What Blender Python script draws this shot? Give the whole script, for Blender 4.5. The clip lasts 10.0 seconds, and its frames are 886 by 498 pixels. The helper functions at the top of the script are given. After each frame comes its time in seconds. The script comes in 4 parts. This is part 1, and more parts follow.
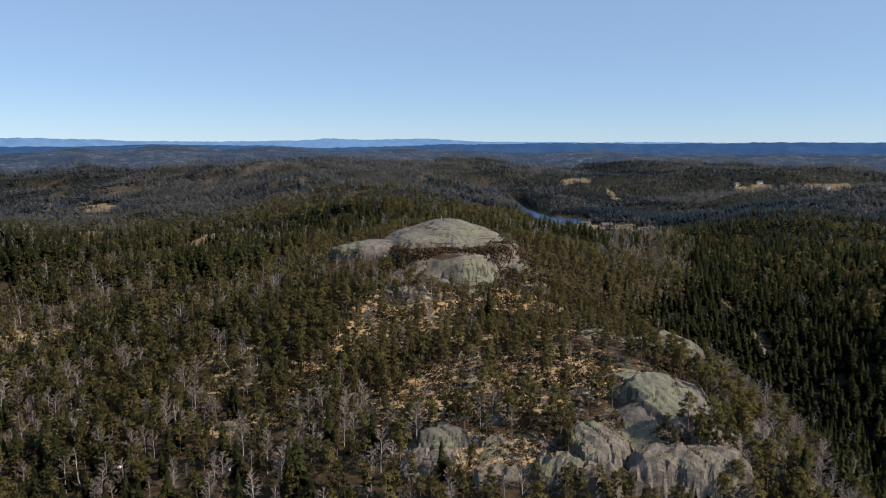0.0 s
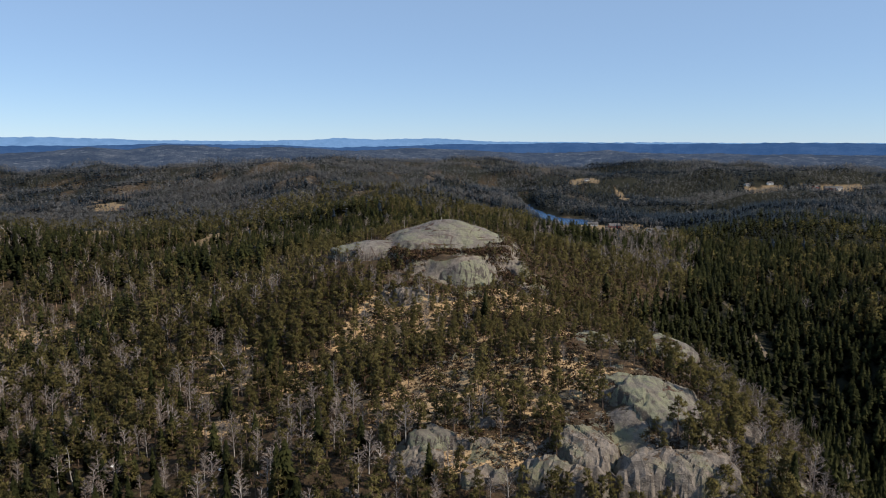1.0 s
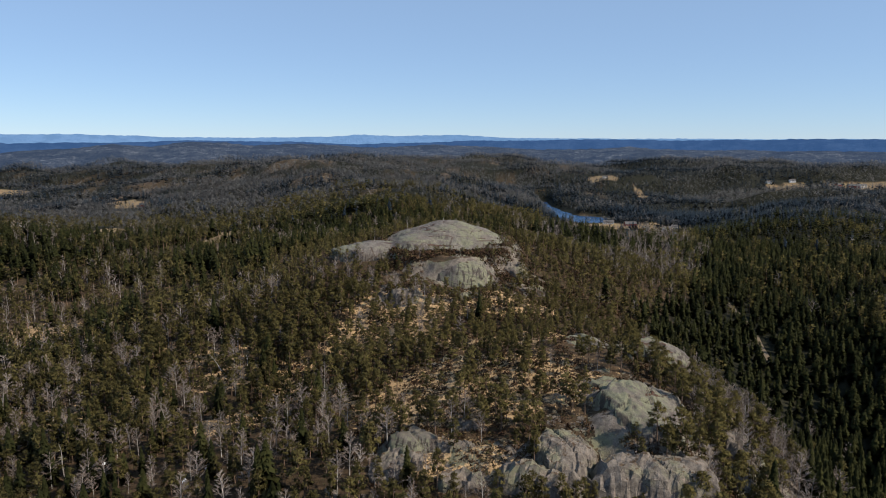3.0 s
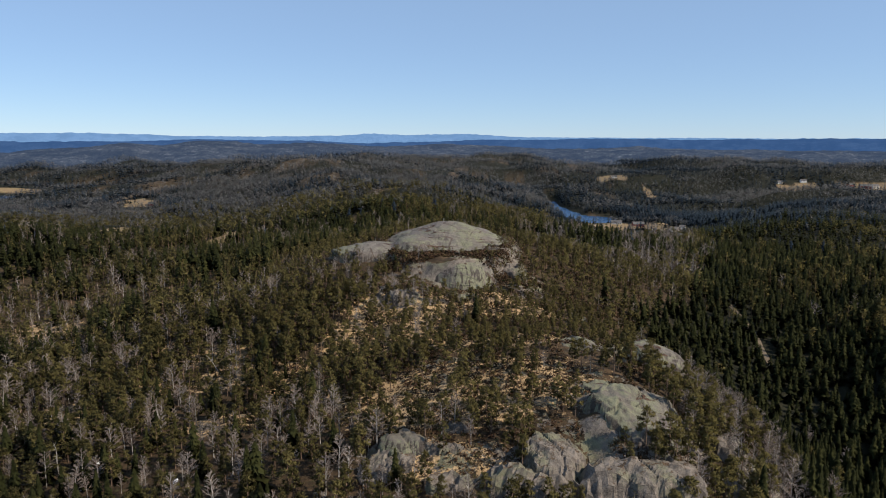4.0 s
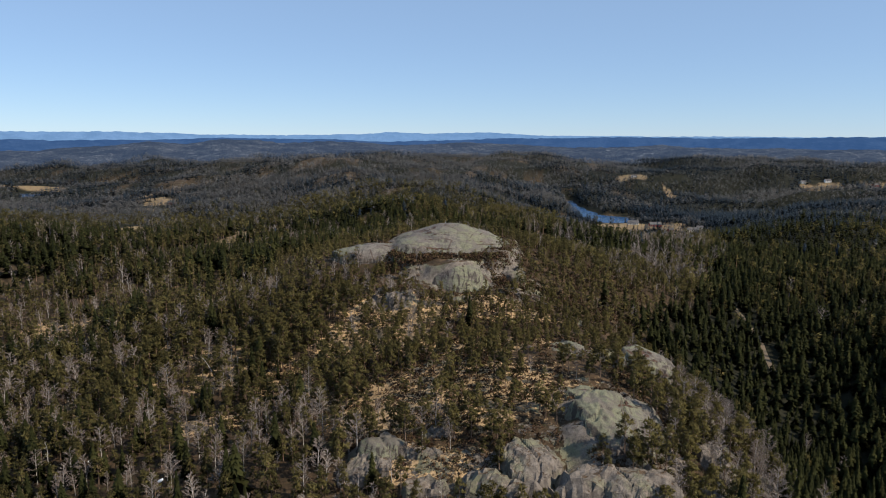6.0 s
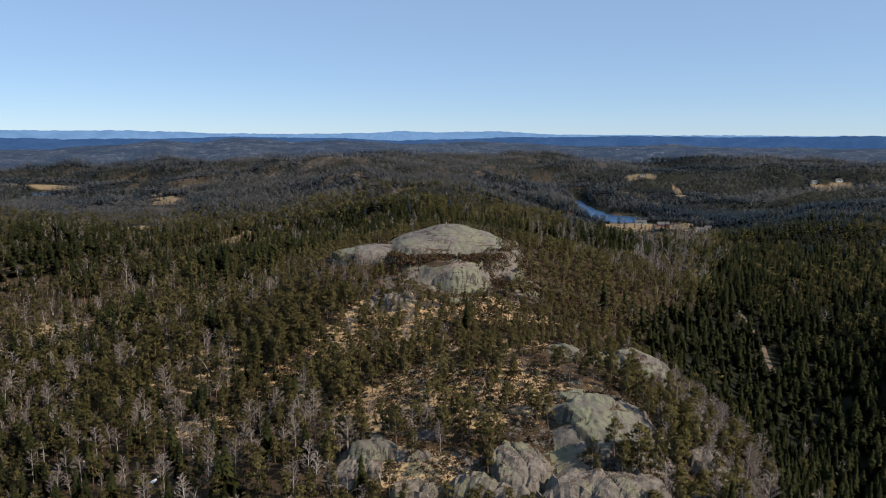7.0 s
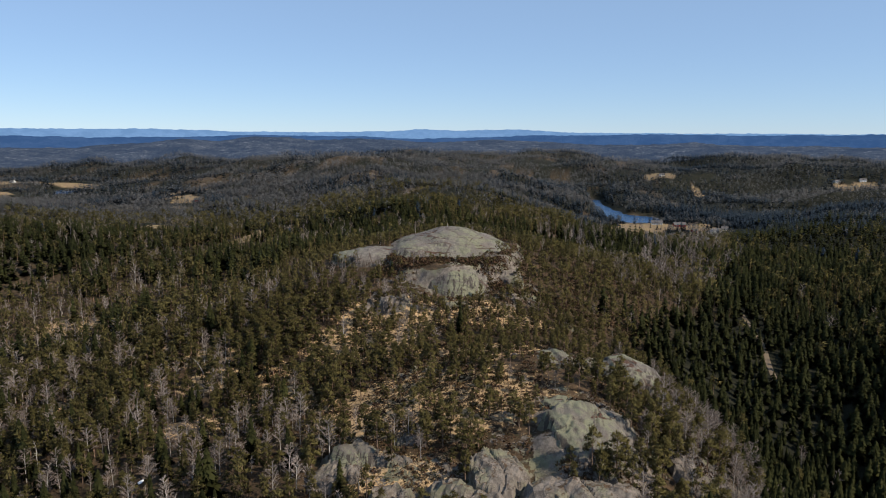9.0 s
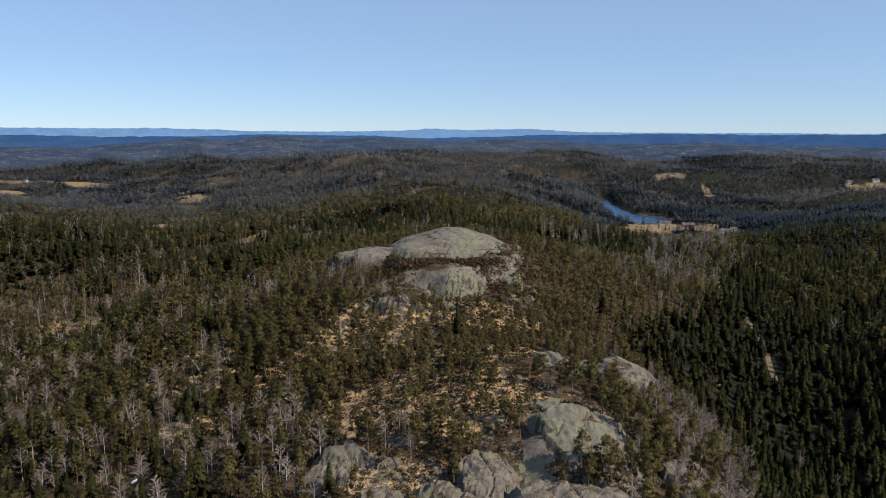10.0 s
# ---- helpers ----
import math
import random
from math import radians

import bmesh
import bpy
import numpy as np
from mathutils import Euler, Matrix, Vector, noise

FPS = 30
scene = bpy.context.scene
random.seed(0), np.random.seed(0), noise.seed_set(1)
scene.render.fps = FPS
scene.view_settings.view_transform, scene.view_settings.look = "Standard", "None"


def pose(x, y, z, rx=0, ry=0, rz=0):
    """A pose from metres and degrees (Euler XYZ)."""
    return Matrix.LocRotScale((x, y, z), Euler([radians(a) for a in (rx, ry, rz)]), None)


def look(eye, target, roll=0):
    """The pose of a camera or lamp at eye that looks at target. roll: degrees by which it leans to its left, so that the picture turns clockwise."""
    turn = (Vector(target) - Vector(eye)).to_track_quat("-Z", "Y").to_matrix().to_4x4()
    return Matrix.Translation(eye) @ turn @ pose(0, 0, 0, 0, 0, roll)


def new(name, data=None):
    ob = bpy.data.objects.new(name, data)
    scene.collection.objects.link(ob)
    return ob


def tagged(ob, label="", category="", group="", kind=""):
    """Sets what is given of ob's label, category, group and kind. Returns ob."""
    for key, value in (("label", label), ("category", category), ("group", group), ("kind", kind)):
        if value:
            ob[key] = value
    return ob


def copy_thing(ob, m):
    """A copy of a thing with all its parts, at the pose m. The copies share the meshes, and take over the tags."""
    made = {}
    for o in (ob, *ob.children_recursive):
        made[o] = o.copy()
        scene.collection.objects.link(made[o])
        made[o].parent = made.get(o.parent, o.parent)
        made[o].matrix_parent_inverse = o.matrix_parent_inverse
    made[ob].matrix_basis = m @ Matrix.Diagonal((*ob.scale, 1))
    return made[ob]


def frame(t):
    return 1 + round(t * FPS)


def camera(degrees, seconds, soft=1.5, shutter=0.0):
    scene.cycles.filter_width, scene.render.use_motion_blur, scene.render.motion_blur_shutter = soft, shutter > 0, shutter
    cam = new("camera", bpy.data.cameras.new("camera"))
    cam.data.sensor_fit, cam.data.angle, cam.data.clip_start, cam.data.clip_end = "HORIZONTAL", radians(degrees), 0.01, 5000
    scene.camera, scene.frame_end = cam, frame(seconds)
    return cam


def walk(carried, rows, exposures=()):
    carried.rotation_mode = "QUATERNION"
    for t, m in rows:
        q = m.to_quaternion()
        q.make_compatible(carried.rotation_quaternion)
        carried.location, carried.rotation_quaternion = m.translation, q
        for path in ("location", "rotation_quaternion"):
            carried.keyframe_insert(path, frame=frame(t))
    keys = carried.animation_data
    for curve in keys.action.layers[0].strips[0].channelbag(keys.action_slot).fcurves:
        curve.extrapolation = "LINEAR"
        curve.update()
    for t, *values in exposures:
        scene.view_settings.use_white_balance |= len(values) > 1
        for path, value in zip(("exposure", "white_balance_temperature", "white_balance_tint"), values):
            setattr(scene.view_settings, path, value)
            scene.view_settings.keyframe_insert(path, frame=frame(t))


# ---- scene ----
cam = camera(65.7, 10.0, soft=1.0)
PATH = [
    (0, (3.815, -0.413, 181.215), (3.79, 1.563, 180.907), 0.0),
    (0.5, (6.539, -0.328, 181.545), (6.5, 1.648, 181.236), -0.0),
    (1, (9.267, -0.294, 181.944), (9.213, 1.681, 181.635), 0.1),
    (1.5, (11.995, -0.46, 182.48), (11.926, 1.514, 182.169), 0.1),
    (2, (14.721, -0.848, 183.221), (14.636, 1.125, 182.906), 0.0),
    (2.5, (17.413, -1.128, 183.852), (17.312, 0.844, 183.534), 0.0),
    (4, (25.61, -0.993, 185.666), (25.464, 0.975, 185.343), 0.1),
    (4.5, (28.406, -0.814, 186.192), (28.244, 1.153, 185.867), 0.1),
    (5, (31.309, -0.592, 186.636), (31.132, 1.373, 186.311), 0.1),
    (5.5, (34.229, -0.392, 187.097), (34.035, 1.571, 186.771), 0.1),
    (7, (42.347, 0.308, 188.96), (42.107, 2.266, 188.628), 0.1),
    (7.5, (44.985, 0.566, 189.656), (44.731, 2.522, 189.323), 0.1),
    (8, (47.709, 0.795, 190.276), (47.44, 2.748, 189.941), 0.1),
    (8.5, (50.566, 1.065, 190.916), (50.28, 3.016, 190.579), 0.1),
    (9, (53.227, 1.528, 191.509), (52.927, 3.476, 191.171), 0.1),
    (9.5, (55.944, 1.986, 191.949), (55.628, 3.932, 191.61), 0.0),
    (10, (58.671, 2.544, 192.307), (58.34, 4.487, 191.967), 0.1),
]
walk(cam, [(t, look(eye, target, roll)) for t, eye, target, roll in PATH],
     exposures=[(0.0, 0.2), (10.0, 0.2)])

# ---- world, sun ----
SUN_AZ, SUN_EL = radians(109), radians(39)      # azimuth clockwise from +y
world = bpy.data.worlds.new("sky")
scene.world = world
world.use_nodes = True
wn = world.node_tree
sky = wn.nodes.new("ShaderNodeTexSky")
sky.sky_type, sky.sun_disc = "NISHITA", False
sky.sun_elevation, sky.sun_rotation = SUN_EL, SUN_AZ
sky.altitude, sky.air_density, sky.dust_density, sky.ozone_density = 200, 0.7, 0.0, 2.8
tone = wn.nodes.new("ShaderNodeMix")
tone.data_type, tone.blend_type = "RGBA", "MULTIPLY"
tone.inputs[0].default_value, tone.inputs[7].default_value = 1.0, (0.90, 0.99, 1.09, 1)
wn.links.new(sky.outputs[0], tone.inputs[6])
veil = wn.nodes.new("ShaderNodeMix")
veil.data_type = "RGBA"
veil.inputs[0].default_value, veil.inputs[7].default_value = 0.5, (4.15, 6.0, 8.65, 1)
wn.links.new(tone.outputs[2], veil.inputs[6])
wn.links.new(veil.outputs[2], wn.nodes["Background"].inputs[0])
wn.nodes["Background"].inputs[1].default_value = 0.090
sun_data = bpy.data.lights.new("sun", "SUN")
sun_data.energy, sun_data.angle, sun_data.color = 5.0, radians(0.53), (1.0, 0.88, 0.72)
sun = new("sun", sun_data)
sun_dir = Vector((math.sin(SUN_AZ) * math.cos(SUN_EL), math.cos(SUN_AZ) * math.cos(SUN_EL), math.sin(SUN_EL)))
sun.matrix_world = look(Vector((0, 0, 600)) + 300 * sun_dir, (0, 0, 600))


# ---- materials ----
class Mat:
    """A small wrapper to write node materials in a few lines."""

    def __init__(self, name, rough=0.9, spec=0.25):
        self.m = bpy.data.materials.new(name)
        self.m.use_nodes = True
        self.t = self.m.node_tree
        self.b = self.t.nodes["Principled BSDF"]
        self.b.inputs["Roughness"].default_value = rough
        self.b.inputs["Specular IOR Level"].default_value = spec
        self.pos = self.t.nodes.new("ShaderNodeNewGeometry").outputs["Position"]

    def put(self, socket, value):
        if hasattr(value, "links"):
            self.t.links.new(value, socket)
        elif isinstance(value, tuple) and len(value) == 3 and socket.type == "RGBA":
            socket.default_value = (*value, 1)
        else:
            socket.default_value = value

    def noise(self, scale, detail=5.0, rough=0.6, stretch=None, distort=0.0):
        n = self.t.nodes.new("ShaderNodeTexNoise")
        n.inputs["Scale"].default_value, n.inputs["Detail"].default_value = scale, detail
        n.inputs["Roughness"].default_value, n.inputs["Distortion"].default_value = rough, distort
        src = self.pos
        if stretch:
            mp = self.t.nodes.new("ShaderNodeMapping")
            mp.inputs["Scale"].default_value = stretch
            self.t.links.new(src, mp.inputs["Vector"])
            src = mp.outputs[0]
        self.t.links.new(src, n.inputs["Vector"])
        return n.outputs["Fac"]

    def cells(self, scale, feature="DISTANCE_TO_EDGE", stretch=None):
        n = self.t.nodes.new("ShaderNodeTexVoronoi")
        n.feature = feature
        n.inputs["Scale"].default_value = scale
        src = self.pos
        if stretch:
            mp = self.t.nodes.new("ShaderNodeMapping")
            mp.inputs["Scale"].default_value = stretch
            self.t.links.new(src, mp.inputs["Vector"])
            src = mp.outputs[0]
        self.t.links.new(src, n.inputs["Vector"])
        return n.outputs["Distance"]

    def step(self, value, lo, hi, a=0.0, b=1.0):
        n = self.t.nodes.new("ShaderNodeMapRange")
        n.interpolation_type = "SMOOTHSTEP"
        self.put(n.inputs["Value"], value)
        for k, v in (("From Min", lo), ("From Max", hi), ("To Min", a), ("To Max", b)):
            n.inputs[k].default_value = v
        return n.outputs["Result"]

    def math(self, op, a, b=0.0):
        n = self.t.nodes.new("ShaderNodeMath")
        n.operation = op
        self.put(n.inputs[0], a)
        self.put(n.inputs[1], b)
        return n.outputs[0]

    def mix(self, f, a, b):
        n = self.t.nodes.new("ShaderNodeMix")
        n.data_type = "RGBA"
        self.put(n.inputs[0], f)
        self.put(n.inputs[6], a)
        self.put(n.inputs[7], b)
        return n.outputs[2]

    def attr(self, name):
        n = self.t.nodes.new("ShaderNodeAttribute")
        n.attribute_name = name
        return n.outputs["Fac"]

    def slope(self):
        g = self.t.nodes.new("ShaderNodeNewGeometry")
        s = self.t.nodes.new("ShaderNodeSeparateXYZ")
        self.t.links.new(g.outputs["Normal"], s.inputs[0])
        return s.outputs["Z"]

    def vary(self):
        """One number per plant: the tint attribute of joined plants plus the object's random."""
        o = self.t.nodes.new("ShaderNodeObjectInfo")
        return self.math("FRACT", self.math("ADD", o.outputs["Random"], self.attr("tint")))

    def bump(self, height, dist, strength=1.0):
        n = self.t.nodes.new("ShaderNodeBump")
        n.inputs["Distance"].default_value, n.inputs["Strength"].default_value = dist, strength
        self.put(n.inputs["Height"], height)
        self.t.links.new(n.outputs[0], self.b.inputs["Normal"])
        return self

    def colour(self, c):
        self.put(self.b.inputs["Base Color"], c)
        return self


def leaf_mat(name, dark, mid, light, fleck=1.45, gloss=0.2, crown=True):
    a = Mat(name, 0.75, gloss)
    v = a.vary()
    c = a.mix(a.step(v, 0.0, 0.6), dark, mid)
    c = a.mix(a.step(v, 0.6, 1.0), c, light)
    c = a.mix(a.step(a.noise(1.1, 3), 0.4, 0.75), c, tuple(x * fleck for x in mid))
    if crown:
        n = a.t.nodes.new("ShaderNodeAttribute")
        n.attribute_name = "puff"
        turn = a.t.nodes.new("ShaderNodeVectorTransform")
        turn.vector_type, turn.convert_from, turn.convert_to = "NORMAL", "OBJECT", "WORLD"
        a.t.links.new(n.outputs["Vector"], turn.inputs[0])
        a.t.links.new(turn.outputs[0], a.b.inputs["Normal"])
        thin = a.t.nodes.new("ShaderNodeBsdfTranslucent")
        a.put(thin.inputs["Color"], c)
        both = a.t.nodes.new("ShaderNodeMixShader")
        both.inputs[0].default_value = 0.28
        out = a.t.nodes["Material Output"]
        for end, start in ((both.inputs[1], a.b.outputs[0]), (both.inputs[2], thin.outputs[0]), (out.inputs["Surface"], both.outputs[0])):
            a.t.links.new(start, end)
    return a.colour(c).m


M_PINE = leaf_mat("pine_needles", (0.050, 0.045, 0.017), (0.106, 0.092, 0.035), (0.158, 0.136, 0.054), 1.4, 0.06)
M_SPRUCE = leaf_mat("spruce_needles", (0.016, 0.018, 0.007), (0.028, 0.031, 0.012), (0.056, 0.057, 0.020), 1.4, 0.04)
# far foliage: aerial haze put into the base colours, paler and bluer
M_HAZED_PINE = leaf_mat("hazed_pine_needles", (0.098, 0.100, 0.105), (0.126, 0.128, 0.132), (0.156, 0.158, 0.160), 1.1, 0.05)
M_HAZED_SPRUCE = leaf_mat("hazed_spruce_needles", (0.022, 0.034, 0.050), (0.030, 0.045, 0.063), (0.043, 0.060, 0.080), 1.1, 0.05)
M_HAZED_TWIG = leaf_mat("hazed_bare_twigs", (0.080, 0.076, 0.080), (0.104, 0.098, 0.103), (0.130, 0.122, 0.127), 1.1, 0.05, False)
M_TWIG = leaf_mat("bare_twigs", (0.110, 0.087, 0.074), (0.185, 0.150, 0.130), (0.27, 0.23, 0.20), 1.45, 0.2, False)


M_SHRUB = leaf_mat("heather_and_juniper", (0.036, 0.020, 0.014), (0.060, 0.036, 0.020), (0.050, 0.050, 0.018), 1.45, 0.1, False)


def bark_mat(name, a_col, b_col, scale):
    a = Mat(name, 0.9, 0.2)
    n = a.noise(scale, 4, 0.6, (1, 1, 0.3))
    return a.colour(a.mix(a.step(n, 0.35, 0.7), a_col, b_col)).bump(n, 0.05).m


M_PINE_BARK = bark_mat("pine_bark", (0.12, 0.085, 0.065), (0.24, 0.16, 0.11), 3.0)
M_SPRUCE_BARK = bark_mat("spruce_bark", (0.10, 0.085, 0.075), (0.19, 0.165, 0.145), 3.0)
M_BIRCH_BARK = bark_mat("birch_bark", (0.20, 0.18, 0.165), (0.46, 0.43, 0.40), 2.2)
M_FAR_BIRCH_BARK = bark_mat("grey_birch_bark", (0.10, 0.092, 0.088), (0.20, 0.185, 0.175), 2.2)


def rock_colour(a):
    """Weathered gneiss: grey, with greenish lichen, pale scars, dark seepage streaks and cracks."""
    big, mid, fine = a.noise(0.09, 4), a.noise(0.55, 6, 0.65), a.noise(4.5, 5, 0.7)
    c = a.mix(a.step(mid, 0.3, 0.72), (0.092, 0.078, 0.066), (0.212, 0.182, 0.156))
    c = a.mix(a.math("MULTIPLY", a.step(big, 0.48, 0.64), a.step(mid, 0.25, 0.6, 0.45, 0.9)), c, (0.150, 0.150, 0.092))
    c = a.mix(a.step(fine, 0.56, 0.74, 0, 0.6), c, (0.29, 0.265, 0.225))
    c = a.mix(a.step(fine, 0.30, 0.44, 0.6, 0.0), c, (0.10, 0.095, 0.085))
    c = a.mix(a.step(a.noise(0.23, 7, 0.75, None, 0.5), 0.53, 0.62, 0, 0.7), c, (0.070, 0.058, 0.050))
    c = a.mix(a.step(a.noise(0.31, 6, 0.7, (1, 1.7, 1)), 0.60, 0.68, 0, 0.7), c, (0.255, 0.198, 0.172))
    return c, mid, fine


def make_rock_mat(name, streak=0.0, mossy=0.585, joints=0.0):
    a = Mat(name, 0.88, 0.3)
    c, mid, fine = rock_colour(a)
    crack = a.cells(0.13, stretch=(1.0, 0.45, 2.6))
    line = a.step(crack, 0.0, 0.03, 0.35, 0.0)
    c = a.mix(a.math("MULTIPLY", line, a.step(a.noise(0.2, 3), 0.54, 0.64)), c, (0.05, 0.042, 0.035))
    steep = a.step(a.slope(), 0.86, 0.58)
    if streak:
        run = a.noise(1.0, 4, 0.6, (0.85, 0.5, 0.035))
        c = a.mix(a.math("MULTIPLY", a.step(run, 0.50, 0.62, 0, streak), steep), c, (0.075, 0.062, 0.055))
    moss = a.math("MULTIPLY", a.step(a.noise(0.40, 6, 0.75), mossy, mossy + 0.05), a.step(a.slope(), 0.66, 0.90))
    c = a.mix(moss, c, a.mix(a.step(fine, 0.4, 0.6), (0.040, 0.026, 0.016), (0.100, 0.064, 0.036)))
    if joints:
        net = a.cells(joints, stretch=(1.0, 0.6, 1.5))
        c = a.mix(a.math("MULTIPLY", a.step(net, 0.0, 0.05, 0.8, 0.0), a.step(a.noise(0.5, 4), 0.5, 0.6)), c, (0.030, 0.025, 0.021))
        c = a.mix(a.step(a.noise(1.3, 4, 0.7, (1, 1, 0.3)), 0.56, 0.64, 0, 0.55), c, (0.060, 0.050, 0.043))
    h = a.math("ADD", a.math("MULTIPLY", mid, 0.7), a.math("MULTIPLY", fine, 0.25))
    h = a.math("ADD", h, a.step(crack, 0.0, 0.06, 0.0, 0.08))
    return a.colour(c).bump(h, 0.55).m



def make_slab_mat():
    """The smooth summit rock: yellow-green lichen, purple-grey wet runs, brown heather in its ledges."""
    a = Mat("lichened_slab_rock", 0.88, 0.3)
    mid, fine = a.noise(0.5, 6, 0.65), a.noise(4.0, 5, 0.7)
    c = a.mix(a.step(mid, 0.3, 0.7), (0.116, 0.103, 0.090), (0.200, 0.180, 0.154))
    lich = a.math("ADD", a.noise(0.045, 4, 0.55), a.math("MULTIPLY", a.step(mid, 0.3, 0.7), 0.12))
    c = a.mix(a.step(lich, 0.47, 0.63, 0, 0.9), c, (0.168, 0.171, 0.110))
    run = a.noise(1.0, 4, 0.6, (0.55, 0.10, 0.05))
    c = a.mix(a.step(run, 0.52, 0.66, 0, 0.65), c, (0.092, 0.076, 0.068))
    c = a.mix(a.step(a.noise(0.11, 6, 0.7, None, 0.6), 0.49, 0.57, 0, 0.75), c, (0.128, 0.106, 0.096))
    steep = a.step(a.slope(), 0.95, 0.72)
    drip = a.noise(1.0, 5, 0.65, (0.75, 0.25, 0.025), 0.3)
    c = a.mix(a.math("MULTIPLY", a.step(drip, 0.50, 0.56, 0, 0.9), steep), c, (0.045, 0.036, 0.032))
    strip = a.noise(1.0, 5, 0.65, (0.035, 0.16, 0.5), 0.6)
    c = a.mix(a.math("MULTIPLY", a.step(strip, 0.585, 0.61), a.step(a.slope(), 0.80, 0.93)), c, (0.075, 0.040, 0.026))
    seam = a.cells(0.035, stretch=(1.6, 0.7, 1.0))
    c = a.mix(a.math("MULTIPLY", a.step(seam, 0.004, 0.022, 0.8, 0.0), a.step(a.noise(0.08, 4), 0.48, 0.58)), c, (0.060, 0.036, 0.026))
    c = a.mix(a.step(a.noise(1.5, 5, 0.7), 0.54, 0.66, 0, 0.55), c, (0.085, 0.078, 0.068))
    c = a.mix(a.step(fine, 0.60, 0.74, 0, 0.5), c, (0.28, 0.262, 0.21))
    h = a.math("ADD", a.math("MULTIPLY", mid, 0.8), a.math("MULTIPLY", fine, 0.22))
    h = a.math("ADD", h, a.step(strip, 0.595, 0.645, 0, 0.6))
    return a.colour(c).bump(h, 0.6).m


M_ROCK = make_rock_mat("gneiss_rock", 0.55)
M_SLAB = make_slab_mat()
M_CRAG = make_rock_mat("broken_crag_rock", 0.5, 0.53, 0.33)


def make_ground_mat():
    a = Mat("forest_floor", 0.95, 0.15)
    n1, n2, n3 = a.noise(0.07, 5, 0.65), a.noise(0.32, 6, 0.7), a.noise(2.2, 5, 0.7)
    heath = a.mix(a.step(n2, 0.35, 0.68), (0.030, 0.022, 0.014), (0.092, 0.060, 0.035))
    heath = a.mix(a.step(a.noise(0.5, 4), 0.55, 0.7, 0, 0.7), heath, (0.060, 0.062, 0.026))
    grass = a.mix(a.step(n3, 0.3, 0.7), (0.29, 0.185, 0.095), (0.50, 0.36, 0.205))
    gmask = a.step(a.math("ADD", a.math("ADD", a.math("MULTIPLY", n2, 0.5), a.math("MULTIPLY", a.noise(0.85, 5, 0.7), 0.5)), a.math("MULTIPLY", a.attr("grass"), 0.18)), 0.63, 0.69)
    c = a.mix(gmask, heath, grass)
    rk, mid, fine = rock_colour(a)
    fray = a.math("MULTIPLY", a.math("SUBTRACT", a.noise(0.9, 6, 0.75), 0.5), 0.5)
    rmask = a.math("ADD", a.math("ADD", a.noise(0.14, 6, 0.7), fray), a.math("MULTIPLY", a.attr("stone"), 0.205))
    rmask = a.math("ADD", rmask, a.step(a.slope(), 0.90, 0.62, 0, 0.45))
    c = a.mix(a.step(rmask, 0.70, 0.75), c, rk)
    field = a.mix(a.step(n2, 0.3, 0.7), (0.145, 0.102, 0.060), (0.27, 0.195, 0.115))
    field = a.mix(a.step(a.noise(0.05, 3), 0.5, 0.62, 0, 0.6), field, (0.24, 0.185, 0.095))
    # woodland floor in near-black: shade of the closed canopy put into its colour
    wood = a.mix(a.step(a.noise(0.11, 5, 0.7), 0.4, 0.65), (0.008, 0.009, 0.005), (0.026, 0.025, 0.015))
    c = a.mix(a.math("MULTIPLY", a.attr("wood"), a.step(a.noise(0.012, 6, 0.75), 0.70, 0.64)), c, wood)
    c = a.mix(a.step(a.attr("field"), 0.35, 0.65), c, field)
    h = a.math("ADD", a.math("MULTIPLY", n2, 0.8), a.math("MULTIPLY", n3, 0.35))
    return a.colour(c).bump(h, 0.7).m


M_GROUND = make_ground_mat()


def make_water_mat():
    a = Mat("lake_water", 0.22, 0.5)
    a.colour((0.014, 0.058, 0.150))
    return a.bump(a.noise(0.7, 3, 0.5, (1, 0.35, 1)), 0.8, 0.8).m


M_WATER = make_water_mat()


def far_mat(name, base, haze_glow, strength, spots=0.1):
    """Distant hills for the backdrop alone: kilometres of air haze added as blue emission."""
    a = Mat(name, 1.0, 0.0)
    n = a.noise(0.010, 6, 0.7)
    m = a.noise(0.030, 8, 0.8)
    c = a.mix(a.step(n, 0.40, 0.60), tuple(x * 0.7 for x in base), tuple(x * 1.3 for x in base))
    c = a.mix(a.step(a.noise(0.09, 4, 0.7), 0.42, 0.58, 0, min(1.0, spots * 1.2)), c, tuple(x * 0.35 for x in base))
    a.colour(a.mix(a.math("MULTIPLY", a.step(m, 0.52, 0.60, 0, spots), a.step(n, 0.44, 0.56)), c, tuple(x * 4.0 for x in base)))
    a.b.inputs["Emission Color"].default_value = (*haze_glow, 1)
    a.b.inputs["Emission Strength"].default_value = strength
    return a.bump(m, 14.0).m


def plain_mat(name, col, rough=0.7, wear=0.25, scale=0.9):
    a = Mat(name, rough, 0.3)
    n = a.noise(scale, 5, 0.65)
    return a.colour(a.mix(a.step(n, 0.35, 0.75, 0, wear), col, tuple(x * 0.55 for x in col))).bump(n, 0.03).m


M_WHITE = plain_mat("white_boards", (0.74, 0.73, 0.70))
M_RED = plain_mat("red_boards", (0.22, 0.045, 0.035))
M_ROOF = plain_mat("slate_roof", (0.11, 0.105, 0.105))
M_GLASS = plain_mat("window_glass", (0.03, 0.035, 0.045), 0.1, 0.0)
M_TRACK = plain_mat("gravel_track", (0.15, 0.115, 0.08), 0.95, 0.5)
M_SNOW = plain_mat("old_snow", (0.80, 0.81, 0.83), 0.6, 0.15)
M_POST = plain_mat("weathered_post", (0.55, 0.52, 0.48), 0.8)


